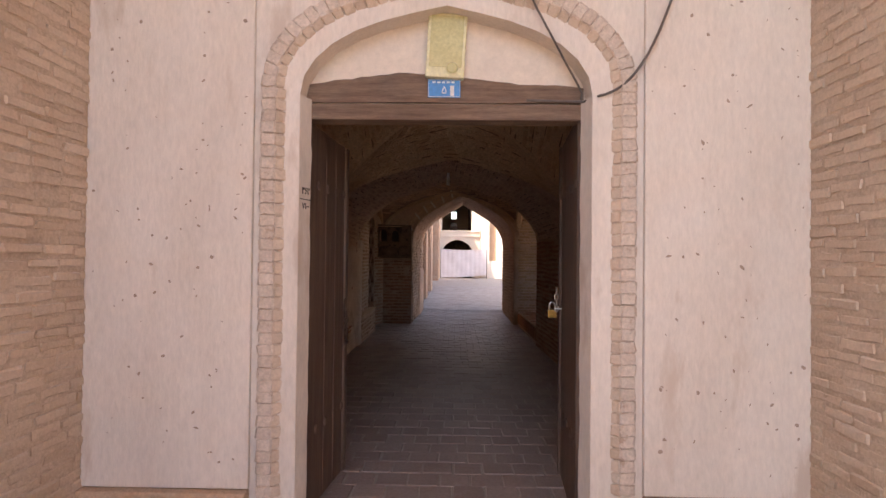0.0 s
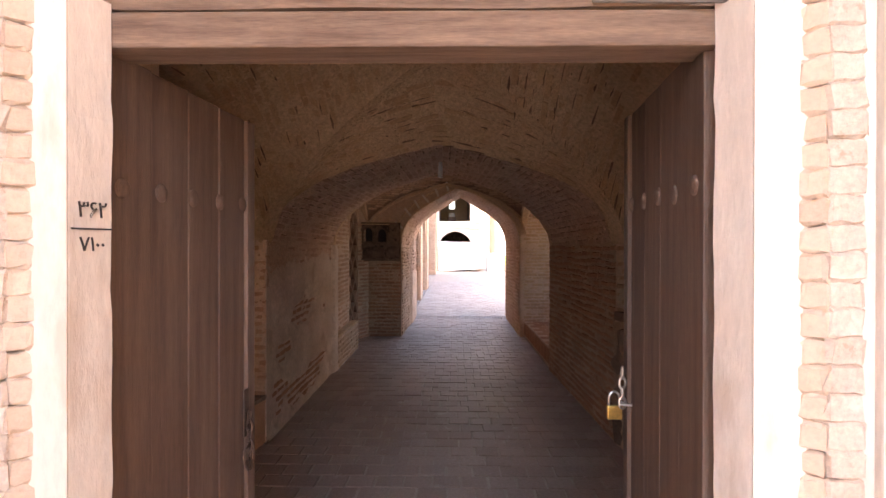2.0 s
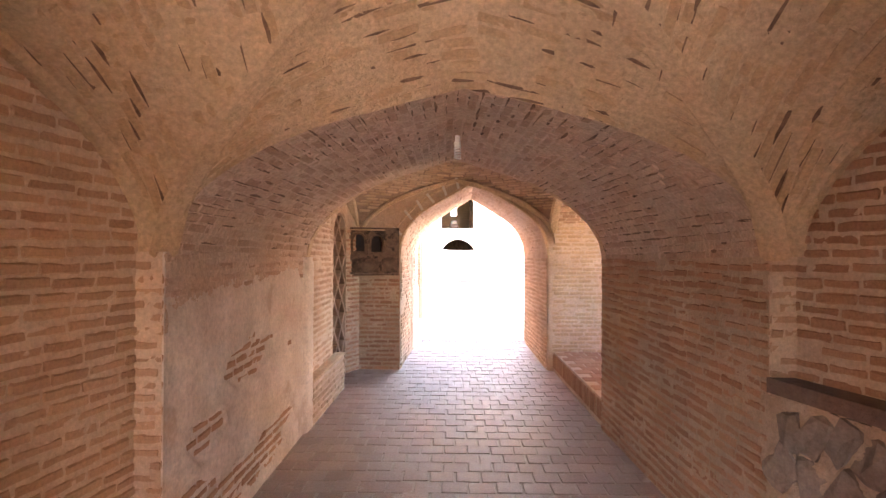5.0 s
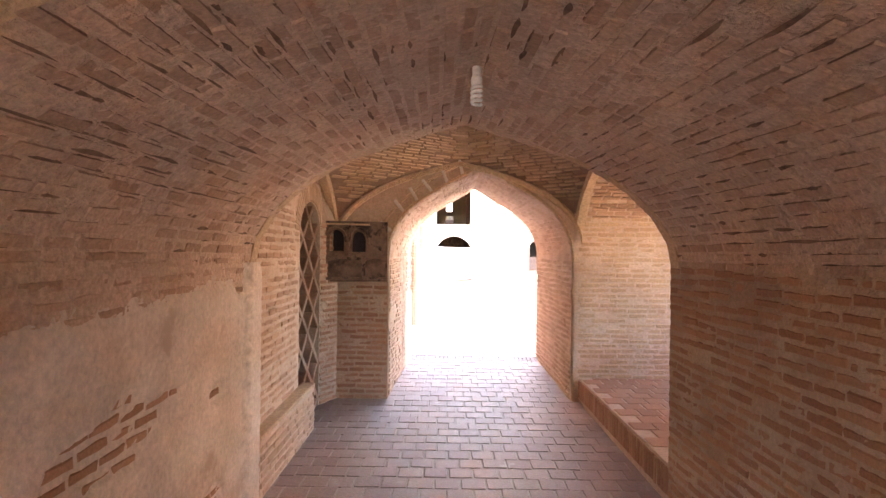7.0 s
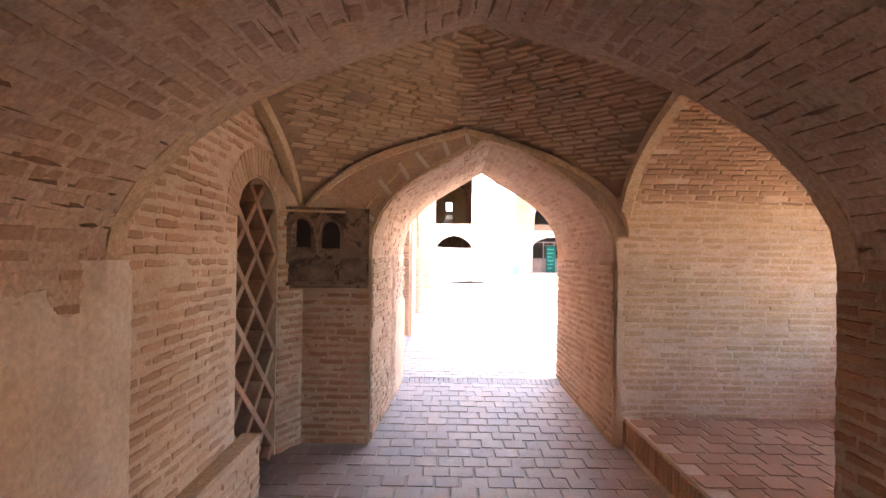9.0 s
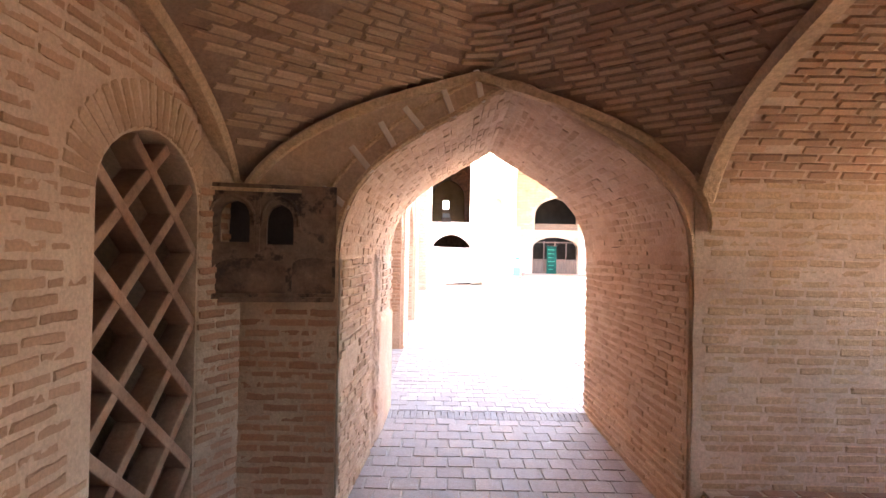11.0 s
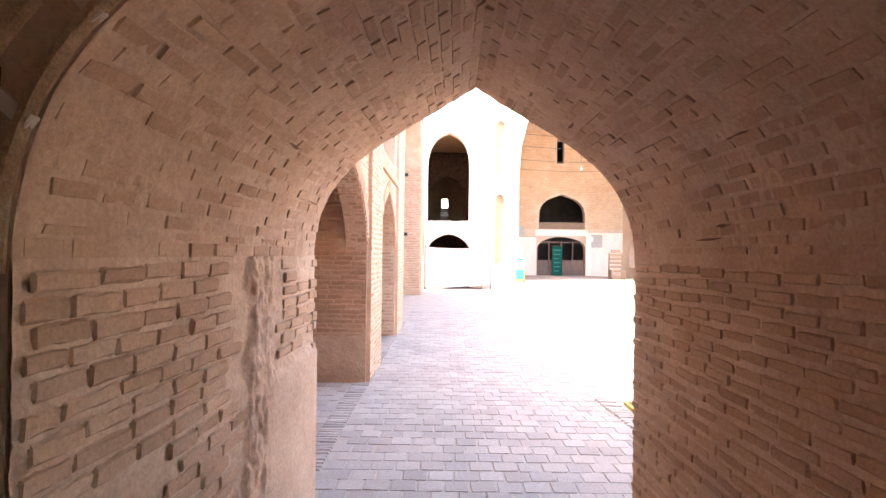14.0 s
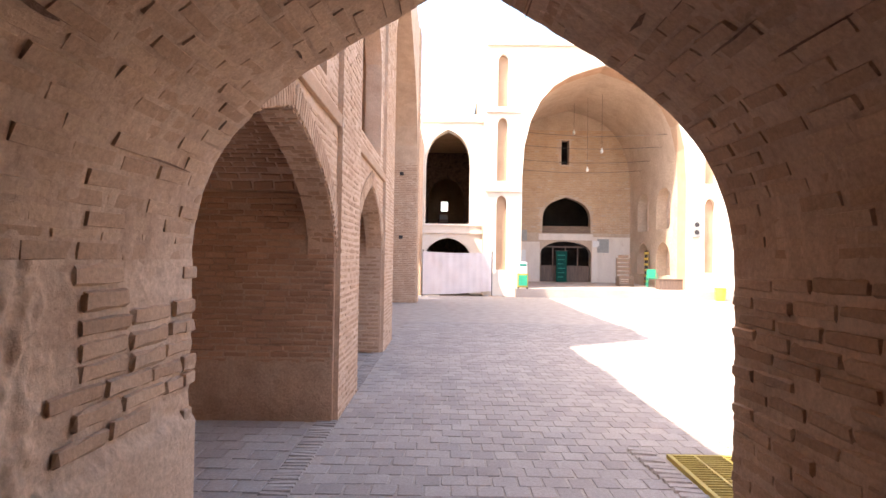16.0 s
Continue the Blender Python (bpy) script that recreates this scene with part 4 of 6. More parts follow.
# splayed, hand-smoothed plaster jambs between the arch recess and the door leaves
for x_front, x_back, x_wall in ((-0.024, 0.006, -0.06), (1.407, 1.374, 1.44)):
    bm = bmesh.new()
    rows = []
    for k in range(41):
        z = FL + (2.06 - FL) * k / 40
        wob = 0.006 * noise.noise(Vector((x_front * 9, z * 5, 1))) + 0.004 * noise.noise(Vector((x_front * 9, z * 23, 4)))
        sign = 1 if x_front < x_back else -1
        rows.append([bm.verts.new(p) for p in ((x_wall, 0.926, z), (x_front, 0.926, z), (x_back + sign * wob, 1.026, z), (x_wall, 1.05, z))])
    for a, b in zip(rows, rows[1:]):
        for k in range(4):
            bm.faces.new((a[k], a[(k + 1) % 4], b[(k + 1) % 4], b[k]))
    bm.faces.new(rows[0])
    bm.faces.new(rows[-1])
    tagged(linked("wall_jamb", bm, PLASTER), "hand-smoothed cream plaster jamb of the doorway", "jamb", kind="structure")

# lintel: two old beams, the upper one swelling in the middle
lintel = empty("door_lintel", "two old timber beams over the doorway", "lintel", at=(0.7, 1.2, 1.96))
part("lower_beam", moved(boxed(-0.03, 1.39, 1.03, 1.155, 1.962, 2.045, bevel=0.008), Matrix.Translation((-0.7, -1.2, -1.96))), WOOD_BEAM, lintel)
bm = bmesh.new()
rows = []
for i in range(31):
    x = -0.03 + 1.42 * i / 30
    top = 2.135 + 0.075 * max(0.0, 1 - abs((x - 0.48) / 0.55)) ** 0.8 + 0.02 * max(0, 1 - abs(x - 1.0) / 0.4) + RND.uniform(-0.004, 0.004)
    y = 1.035 + 0.006 * math.sin(x * 9)
    rows.append([bm.verts.new((x - 0.7, yy - 1.2, zz - 1.96)) for yy, zz in ((y, 2.052), (y - 0.004, 2.09), (y + 0.002, top - 0.008), (y + 0.012, top), (1.155, top), (1.155, 2.052))])
for a, b in zip(rows, rows[1:]):
    for k in range(6):
        bm.faces.new((a[k], a[(k + 1) % 6], b[(k + 1) % 6], b[k]))
bm.faces.new(rows[0][::-1])
bm.faces.new(rows[-1])
part("upper_beam", bm, WOOD_BEAM, lintel)


# double door, both leaves swung inwards
def door_leaf(label, length, high, boards, side):
    """A plank leaf along +y from its hinge at the origin; its show face is towards +x times side."""
    leaf = empty("door_leaf", label, "door", "leaves of the entrance door")
    w = (length - 0.06) / boards
    planks = []
    for i in range(boards):
        y0 = i * w
        planks.append(part("plank", boxed(-0.022 + RND.uniform(-0.003, 0.003), 0.022 + RND.uniform(-0.003, 0.003), y0 + 0.002, y0 + w - 0.002, 0, high - 0.012 * i * 0.3, bevel=0.004), WOOD, leaf))
    part("edge_batten", boxed(-0.034, 0.034, length - 0.06, length, 0, high - 0.015, bevel=0.006), WOOD, leaf)
    for zz in (0.35, 1.0, 1.55):
        part("rail", boxed(-side * 0.05 if side > 0 else 0.023, -0.023 if side > 0 else 0.05, 0.03, length - 0.08, zz - 0.05, zz + 0.05, bevel=0.005), WOOD, leaf)
    for zz in (0.42, 1.76):
        for i in range(boards + 1):
            y = 0.06 + (length - 0.14) * i / boards
            stud = lathe([(0.027, 0.0), (0.026, 0.003), (0.021, 0.007), (0.011, 0.01), (0.002, 0.011)], 12)
            part("stud", moved(stud, Matrix.Translation((side * 0.022, y, zz + RND.uniform(-0.008, 0.008))) @ Matrix.Rotation(side * radians(90), 4, "Y")), WOOD, planks[min(i, boards - 1)], "flat domed stud")
    return leaf


left_leaf = door_leaf("weathered dark plank door leaf standing open", 0.78, 2.08, 4, 1)
left_leaf.matrix_basis = pose(-0.055, 1.065, FL + 0.005, 0, 0, -5.4)
right_leaf = door_leaf("weathered dark plank door leaf with a padlock chain", 0.78, 2.1, 4, -1)
right_leaf.matrix_basis = pose(1.392, 1.065, FL + 0.005, 0, 0, -4.4)


def link_chain(n, start, drop, radius=0.004):
    bms = []
    for i in range(n):
        pts = []
        for k in range(13):
            a = k * math.tau / 12
            px, pz = 0.011 * math.cos(a), 0.021 * math.sin(a)
            pts.append((start[0] + (px if i % 2 else 0), start[1] + (0 if i % 2 else px), start[2] - drop * i + pz))
        bms.append(tube(pts, radius, 6))
    return bms


# hasp on the open leaf
hasp = part("hasp_plate", boxed(0.03, 0.036, 0.69, 0.725, 0.93, 1.1, bevel=0.002), IRON, left_leaf, "rusty iron hasp plate")
for bm in link_chain(6, (0.046, 0.708, 1.0), 0.034):
    part("chain_link", bm, IRON, hasp)
part("knocker", tube([(0.045 + 0.004 * math.sin(k), 0.708 + 0.035 * math.sin(k * math.tau / 14), 0.86 + 0.05 * math.cos(k * math.tau / 14)) for k in range(15)], 0.005, 8), IRON, hasp, "rusty iron ring")
for bm in link_chain(4, (-0.05, 0.72, 1.16), 0.036, 0.005):
    part("chain_link", bm, STEEL, right_leaf)
part("staple", tube([(-0.02, 0.7, 1.05), (-0.06, 0.7, 1.05), (-0.06, 0.735, 1.05), (-0.02, 0.735, 1.05)], 0.005, 8), STEEL, right_leaf)
padlock = empty("padlock", "brass padlock hanging open on the door chain", "padlock", at=(1.372, 1.8, 0.885))
part("lock_body", boxed(-0.027, 0.027, -0.012, 0.012, 0, 0.05, bevel=0.005), BRASS, padlock, "polished brass lock body")
part("shackle", tube([(-0.019, 0, 0.045)] + [(-0.019 * math.cos(a), 0, 0.075 + 0.024 * math.sin(a)) for a in steps(0, math.pi, 10)] + [(0.019, 0, 0.052)], 0.0045, 8), STEEL, padlock, "steel shackle")

# utility box, number plate, cables, pencilled numbers
ubox = empty("wall_box", "aged beige plastic box with a round dial", "wall box", at=(0.683, 1.05, 2.17))
ubox.rotation_euler = (0, radians(3), 0)
part("body", boxed(-0.098, 0.098, -0.055, 0.0, 0.0, 0.325, bevel=0.006), BEIGE_LIGHT, ubox)
part("front_panel", boxed(-0.083, 0.083, -0.061, -0.055, 0.05, 0.31, bevel=0.002), BEIGE, ubox, "darker beige front panel")
dial = part("dial", moved(lathe([(0.028, 0), (0.028, 0.008), (0.024, 0.012), (0.02, 0.013)], 24), Matrix.Translation((0.035, -0.061, 0.045)) @ Matrix.Rotation(radians(90), 4, "X")), BEIGE, ubox, "round beige dial")
part("dial_rim", tube([(0.035 + 0.029 * math.cos(k * math.tau / 24), -0.064, 0.045 + 0.029 * math.sin(k * math.tau / 24)) for k in range(25)], 0.003, 6), BEIGE_LIGHT, dial)
plate = empty("number_plate", "chipped blue enamel house-number plate on the lintel", "sign", at=(0.682, 1.024, 2.075))
enamel = part("plate", boxed(-0.083, 0.083, 0, 0.005, 0, 0.094, bevel=0.002), BLUE, plate)
part("border", tube([(-0.079, -0.001, 0.004), (0.079, -0.001, 0.004), (0.079, -0.001, 0.09), (-0.079, -0.001, 0.09), (-0.079, -0.001, 0.004)], 0.0016, 6), WHITE, enamel, "thin white border line")
for k in range(5):
    part("lettering", boxed(-0.06 + k * 0.024, -0.043 + k * 0.024, -0.002, 0.0, 0.073, 0.082), WHITE, enamel)
writing("numeral", "\u06f5", 0.055, WHITE, enamel, Matrix.Translation((0.0, -0.0015, 0.036)) @ FACE_SOUTH)
part("patch", boxed(0.03, 0.05, -0.002, 0.0, 0.008, 0.06), WHITE, enamel, "peeling white paint")
tagged(linked("cable", tube([(0.98, 0.862, 2.8), (1.06, 0.862, 2.6), (1.13, 0.872, 2.46), (1.2, 0.9, 2.35), (1.28, 0.96, 2.24), (1.35, 1.01, 2.15), (1.378, 1.02, 2.1), (1.375, 1.022, 2.065)], 0.0055, 8), CABLE), "thin grey cable running down to the lintel", "cable")
sag = [(1.1, 1.022, 2.062), (1.3, 1.02, 2.058), (1.38, 1.0, 2.05)] + [(1.4 + 0.42 * s, 0.92 - 0.08 * s, 2.052 + 0.03 * s + 0.62 * s ** 2.6) for s in steps(0.1, 1, 14)]
tagged(linked("cable", tube(sag, 0.0065, 8), CABLE), "black cable sagging from the lintel along the plaster", "cable")
scrawl = empty("pencilled_number", "dark handwritten numbers on the plaster jamb", "writing", at=(-0.0075, 0.975, 1.555))
scrawl.rotation_euler = (0, 0, radians(-16.5))
for text, dz, size in (("\u06f3\u06f6\u06f2", 0.03, 0.05), ("\u06f7\u06f1\u06f0\u06f0", -0.045, 0.045)):
    writing("numerals", text, size, BLACK, scrawl, Matrix.Translation((0.0035, 0, dz)) @ Matrix.Rotation(radians(90), 4, "Z") @ FACE_SOUTH)
part("stroke", boxed(0.001, 0.003, -0.05, 0.05, -0.012, -0.008), BLACK, scrawl)

# ==== passage ====
# stone bench in the first bay
def plan_block(name, pts, z0, z1, material, parent=None):
    bm = bmesh.new()
    lo = [bm.verts.new((x, y, z0)) for x, y in pts]
    hi = [bm.verts.new((x, y, z1)) for x, y in pts]
    bm.faces.new(lo[::-1])
    bm.faces.new(hi)
    for k in range(len(pts)):
        bm.faces.new((lo[k], lo[(k + 1) % len(pts)], hi[(k + 1) % len(pts)], hi[k]))
    return linked(name, bm, material, parent)


stone_bench = empty("stone_bench", "rough stone bench with a worn dark slab top", "bench")
body = plan_block("body", [(2.17, 4.44), (2.26, 4.44), (2.62, 3.0), (2.4, 1.9), (2.3, 1.9), (2.47, 3.0)], FL, 0.895, MORTAR_DARK, stone_bench)
slab = plan_block("slab", [(2.12, 4.44), (2.25, 4.44), (2.62, 3.0), (2.4, 1.85), (2.26, 1.85), (2.42, 3.0)], 0.905, 0.975, SLAB, stone_bench)
place, turn, length = frame_pq((2.15, 4.44), (2.455, 3.0))
skin("rubble_mortar", stone_bench, MORTAR_DARK, place, 0, length, FL, 0.9, 0.034, 0.022, seed=51.0, cell=0.022)
for row, (zz, hh) in enumerate(((-0.08, 0.3), (0.2, 0.26), (0.43, 0.26), (0.66, 0.22))):
    u = 0.02 + 0.07 * (row % 2)
    while u < length - 0.08:
        w = RND.uniform(0.09, 0.21)
        bm = bmesh.new()
        bmesh.ops.create_icosphere(bm, subdivisions=2, radius=1.0)
        lean, seed = RND.uniform(-0.9, 0.9), Vector((u * 9, row * 3, 0))
        for vtx in bm.verts:
            c = vtx.co
            q = 1.0 + 0.45 * noise.noise(c * 1.4 + seed) + 0.16 * noise.noise(c * 4 + seed)
            x, z = max(-0.66, min(0.66, c.x)) * w * 0.8 * q, max(-0.66, min(0.66, c.z)) * hh * 0.72 * q
            vtx.co = Vector((x, max(-0.55, min(0.55, c.y)) * 0.1 * q + 0.12 * x * lean, z))
        at = place(u + w / 2, zz + hh / 2 + RND.uniform(-0.03, 0.03), 0.006)
        part("stone", moved(bm, Matrix.Translation(at) @ Matrix.Rotation(turn, 4, "Z") @ Matrix.Rotation(RND.uniform(-0.8, 0.8), 4, "Y")), STONE, stone_bench)
        u += w * 1.12 + 0.015
low_bench = empty("brick_bench", "low brick bench along the first bay wall", "bench")
plan_block("body", [(-0.75, 4.37), (-0.88, 4.37), (-1.09, 2.95), (-0.95, 1.5), (-0.85, 1.5), (-0.96, 2.95)], FL, 0.25, BRICK, low_bench)
plan_block("seat", [(-0.742, 4.372), (-0.88, 4.372), (-1.088, 2.95), (-0.95, 1.5), (-0.84, 1.5), (-0.95, 2.95)], 0.251, 0.285, STONE, low_bench)

# bench under the lattice wall
lat_bench = empty("brick_bench", "brick bench with a worn mud top under the lattice", "bench")
part("body", boxed(-0.83, -0.715, 7.175, 8.74, FL, 0.3), MORTAR, lat_bench)
part("seat", boxed(-0.835, -0.705, 7.172, 8.75, 0.301, 0.335, bevel=0.012), MUD, lat_bench)
place, turn, length = frame_pq((-0.715, 7.18), (-0.715, 8.74))
lay(lat_bench, BRICK_PALE, place, turn, 0, length, FL, 0.3, deep=0.02, proud=0.01, singles=100)
# raised platform in the recess
platform = tagged(linked("platform", boxed(2.075, 4.5, 7.1, 9.95, FL, 0.165), MORTAR), "raised brick platform of the recess", "platform", kind="structure")
place, turn, length = frame_pq((2.075, 9.9), (2.075, 7.17))
kinds = brick_kinds(BRICK_RED, 0.052, 0.2, 0.03, 6)
for i in range(int(length / 0.062)):
    ob = new("brick", RND.choice(kinds)[0])
    ob.parent = platform
    ob.matrix_basis = Matrix.Translation(place(0.03 + i * 0.062, 0.045, -0.012 + RND.uniform(-0.004, 0.004))) @ Matrix.Rotation(turn, 4, "Z")

# lattice screen
lattice = empty("lattice_screen", "arched screen of crossed timber slats", "lattice screen", at=(-0.88, 9.075, FL))
head = arch(0, 0.47, 1.78 - FL, 2.08 - FL, 0.05, 0.5)
halfw, dw, dh = 0.47, 0.47, 0.385
for sign in (-1, 1):
    for i in range(-4, 14):
        pts = []
        for k in range(61):
            y = -halfw + 2 * halfw * k / 60
            z = sign * (dh / dw) * y + (i + 0.25) * dh
            if 0.0 <= z <= head(y) - 0.005:
                pts.append((y, z))
        if len(pts) < 4:
            continue
        (ya, za0), (yb, zb0) = pts[0], pts[-1]
        mid = ((ya + yb) / 2, (za0 + zb0) / 2)
        ln, ang = math.hypot(yb - ya, zb0 - za0), math.atan2(zb0 - za0, yb - ya)
        bm = boxed(-0.12, 0.0, -ln / 2, ln / 2, -0.028, 0.028, bevel=0.008)
        part("slat", moved(bm, Matrix.Translation((0.02 - (0.004 if sign > 0 else 0), mid[0], mid[1])) @ Matrix.Rotation(ang, 4, "X")), WOOD_SLAT, lattice)

# fan of bricks over the lattice arch
cyl = (LAT0 + LAT1) / 2
kinds = brick_kinds(BRICK_PALE, 0.048, 0.21, 0.03, 6)
for s in steps(-0.98, 0.98, 26):
    ang = s * radians(88)
    u = cyl + 0.475 * math.sin(ang)
    zz = 1.78 + 0.31 * math.cos(ang)
    m = Matrix.Translation(pcl(u + 0.12 * math.sin(ang), zz + 0.11 * math.cos(ang), -0.013)) @ Matrix.Rotation(tcl, 4, "Z") @ Matrix.Rotation(ang, 4, "Y")
    ob = new("brick", RND.choice(kinds)[0])
    ob.parent = cl
    ob.matrix_basis = m

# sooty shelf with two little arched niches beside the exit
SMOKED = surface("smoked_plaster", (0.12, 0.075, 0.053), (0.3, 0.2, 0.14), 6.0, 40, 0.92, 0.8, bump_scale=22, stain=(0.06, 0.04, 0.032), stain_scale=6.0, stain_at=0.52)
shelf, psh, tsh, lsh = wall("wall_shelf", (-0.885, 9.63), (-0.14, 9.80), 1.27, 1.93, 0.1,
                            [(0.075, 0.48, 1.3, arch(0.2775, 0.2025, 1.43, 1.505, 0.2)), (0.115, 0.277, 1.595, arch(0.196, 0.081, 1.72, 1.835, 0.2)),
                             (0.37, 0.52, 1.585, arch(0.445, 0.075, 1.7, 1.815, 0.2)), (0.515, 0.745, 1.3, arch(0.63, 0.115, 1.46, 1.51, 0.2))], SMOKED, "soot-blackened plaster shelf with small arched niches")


def on_shelf(u0, u1, z0, z1, d0, d1, name, material, label=""):
    bm = boxed(u0, u1, d0, d1, z0, z1, bevel=0.004)
    part(name, moved(bm, Matrix.Translation((-0.885, 9.63, 0)) @ Matrix.Rotation(tsh, 4, "Z")), material, shelf, label)


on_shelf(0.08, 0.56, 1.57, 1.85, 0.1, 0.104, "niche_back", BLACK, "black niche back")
on_shelf(0.06, 0.497, 1.285, 1.52, 0.022, 0.026, "sunk_panel", SOOT_SHADE, "sooty sunk panel")
on_shelf(0.503, 0.757, 1.285, 1.52, 0.018, 0.022, "sunk_panel", SOOT_SHADE, "sooty sunk panel")
on_shelf(0.12, 0.757, 1.252, 1.28, -0.03, 0.0, "ledge", SMOKED)
on_shelf(0.0, 0.56, 1.885, 1.905, -0.025, 0.0, "cornice", MUD)
on_shelf(0.31, 0.335, 1.54, 1.88, -0.014, 0.0, "post", SMOKED)
for u, r in ((0.175, 0.13), (0.445, 0.105)):
    pts = [psh(u + r * s0, 1.69 + 0.17 * rise(s0, 0.2), -0.004) for s0 in [math.sin(x * math.pi / 2) for x in steps(-1, 1, 16)]]
    part("arch_moulding", tube(pts, 0.011, 6), SMOKED, shelf)
# plaster strips crossing the panels over the exit arch
for s in (-0.95, -0.82, -0.68, -0.52, -0.36, -0.2):
    x, z = 0.925 + 1.055 * s, 1.5 + 1.08 * rise(s, *STEEP)
    nx, nz = s * 0.9, 0.75
    n = math.hypot(nx, nz)
    nx, nz = nx / n, nz / n
    bm = boxed(-0.018, 0.018, -0.012, 0.012, 0, 0.2, bevel=0.004)
    part("strip", moved(bm, Matrix.Translation((x, 9.842, z)) @ Matrix.Rotation(math.atan2(nx, nz) + RND.uniform(-0.15, 0.15), 4, "Y")), PLASTER, ew)
rimpts = [(0.925 + 1.075 * s, 9.842, 1.5 + 1.1 * rise(s, *STEEP)) for s in [math.sin(x * math.pi / 2) for x in steps(-1, 1, 40)]]
part("arch_rim", tube(rimpts, 0.02, 6), MUD, ew, "rounded mud-plaster arch rim")
part("arch_panel", tube([(0.925 + 1.055 * s * 1.17, 9.85, 1.56 + 1.16 * rise(s, 0.5)) for s in [math.sin(x * math.pi / 2) for x in steps(-1, 1, 40)]], 0.018, 6), MUD, ew)

# hanging lamp in the tunnel
lamp = empty("ceiling_lamp", "spiral energy-saving bulb hanging from a short cord", "lamp", at=(0.655, 5.757, 2.23))
part("bulb_base", moved(lathe([(0.012, 0.085), (0.021, 0.088), (0.024, 0.1), (0.024, 0.125), (0.018, 0.135)], 16), Matrix()), WHITE, lamp)
socket = part("socket", lathe([(0.017, 0.135), (0.019, 0.14), (0.019, 0.17), (0.01, 0.18)], 16), WHITE, lamp, "white plastic socket")
part("spiral", tube([(0.02 * math.cos(t), 0.02 * math.sin(t), 0.01 + 0.078 * t / (math.tau * 4)) for t in steps(0, math.tau * 4, 72)], 0.0075, 8), TUBE, lamp, "white spiral glass tube")
part("cord", tube([(0, 0, 0.18), (0.003, 0, 0.2), (-0.002, 0.002, 0.26)], 0.0035, 6), CABLE, socket)

# ==== courtyard ====
banner = empty("cloth_banner", "long pale cloth screen strung between posts", "cloth screen", at=(-0.05, 33.3, 0))
bm = bmesh.new()
rows = []
for i in range(49):
    t = i / 48
    x = 2.85 * t
    y = 0.5 * t + 0.025 * math.sin(t * 13) + 0.006 * math.sin(t * 63)
    top = 1.83 - 0.05 * math.sin(t * math.pi)
    low = 0.06 + 0.16 * t ** 2
    rows.append([bm.verts.new((x, y + 0.012 * math.sin(t * 17 + k), low + (top - low) * k / 8)) for k in range(9)])
for a, b in zip(rows, rows[1:]):
    for k in range(8):
        bm.faces.new((a[k], b[k], b[k + 1], a[k + 1]))
cloth = part("cloth", bm, CLOTH, banner)
thick = cloth.modifiers.new("thickness", "SOLIDIFY")
thick.thickness = 0.006
for x, y in ((0.0, 0.0), (2.87, 0.5)):
    part("post", tube([(x, y + 0.04, 0), (x, y + 0.04, 1.9)], 0.022, 8), IRON, banner, "thin iron post")

grate = empty("floor_grate", "yellow-painted steel drain grate in the paving", "grate", at=(2.66, 13.3, 0.0))
GL, GW = 1.3, 0.86
for x in (0.0, GW - 0.035):
    part("side", boxed(x, x + 0.035, 0, GL, 0.0, 0.035, bevel=0.003), YELLOW, grate)
for y in (0.0, GL - 0.035):
    part("end", boxed(0.035, GW - 0.035, y, y + 0.035, 0.0, 0.035, bevel=0.003), YELLOW, grate)
for i in range(27):
    part("bar", boxed(0.036, GW - 0.036, 0.05 + i * 0.0455, 0.062 + i * 0.0455, 0.004, 0.03), YELLOW, grate)
for x in (0.2, 0.42, 0.63):
    part("cross_bar", boxed(x, x + 0.02, 0.036, GL - 0.036, 0.006, 0.034), YELLOW, grate)
# thin black plate paints the shade of a drain below the bars
part("pit", boxed(0.02, GW - 0.02, 0.02, GL - 0.02, -0.008, 0.003), BLACK, grate)


def plastic_chair(material, label, at, turn):
    ch = empty("plastic_chair", label, "chair", "plastic chairs in the iwan", at=at)
    ch.rotation_euler = (0, 0, radians(turn))
    part("seat", boxed(-0.21, 0.21, -0.2, 0.2, 0.42, 0.445, bevel=0.01), material, ch)
    bm = boxed(-0.2, 0.2, 0.18, 0.205, 0.46, 0.84, bevel=0.01)
    part("backrest", moved(bm, Matrix.Shear("XZ", 4, (0, 0))), material, ch)
    for x in (-0.19, 0.19):
        for y in (-0.18, 0.18):
            part("leg", tube([(x * 1.12, y * 1.15, 0), (x, y, 0.43)], 0.018, 8), material, ch)
        part("armrest", tube([(x * 1.1, -0.16, 0.44), (x * 1.15, -0.15, 0.64), (x * 1.12, 0.1, 0.66), (x, 0.19, 0.64)], 0.014, 8), material, ch)
    return ch


IF = 0.35
plastic_chair(GREEN, "green plastic armchair on the iwan floor", (10.35, 36.2, IF), -10)
for i, x in enumerate((6.25, 6.6, 6.95)):
    plastic_chair(MAROON, "dark red plastic chair by the arched door", (x - 0.3 + i * 0.06, 42.3, IF), 8 * i)
throne = empty("wooden_seat", "slatted brown wooden seat with a tall back", "chair", at=(9.55, 37.6, IF))
part("seat", boxed(-0.36, 0.36, -0.3, 0.3, 0.38, 0.48, bevel=0.02), WOOD_BEAM, throne)
for x in (-0.36, 0.29):
    part("side", boxed(x, x + 0.07, -0.3, 0.3, 0.0, 0.38, bevel=0.01), WOOD_BEAM, throne)
    part("upright", boxed(x, x + 0.07, 0.2, 0.28, 0.48, 1.35, bevel=0.01), WOOD_BEAM, throne)
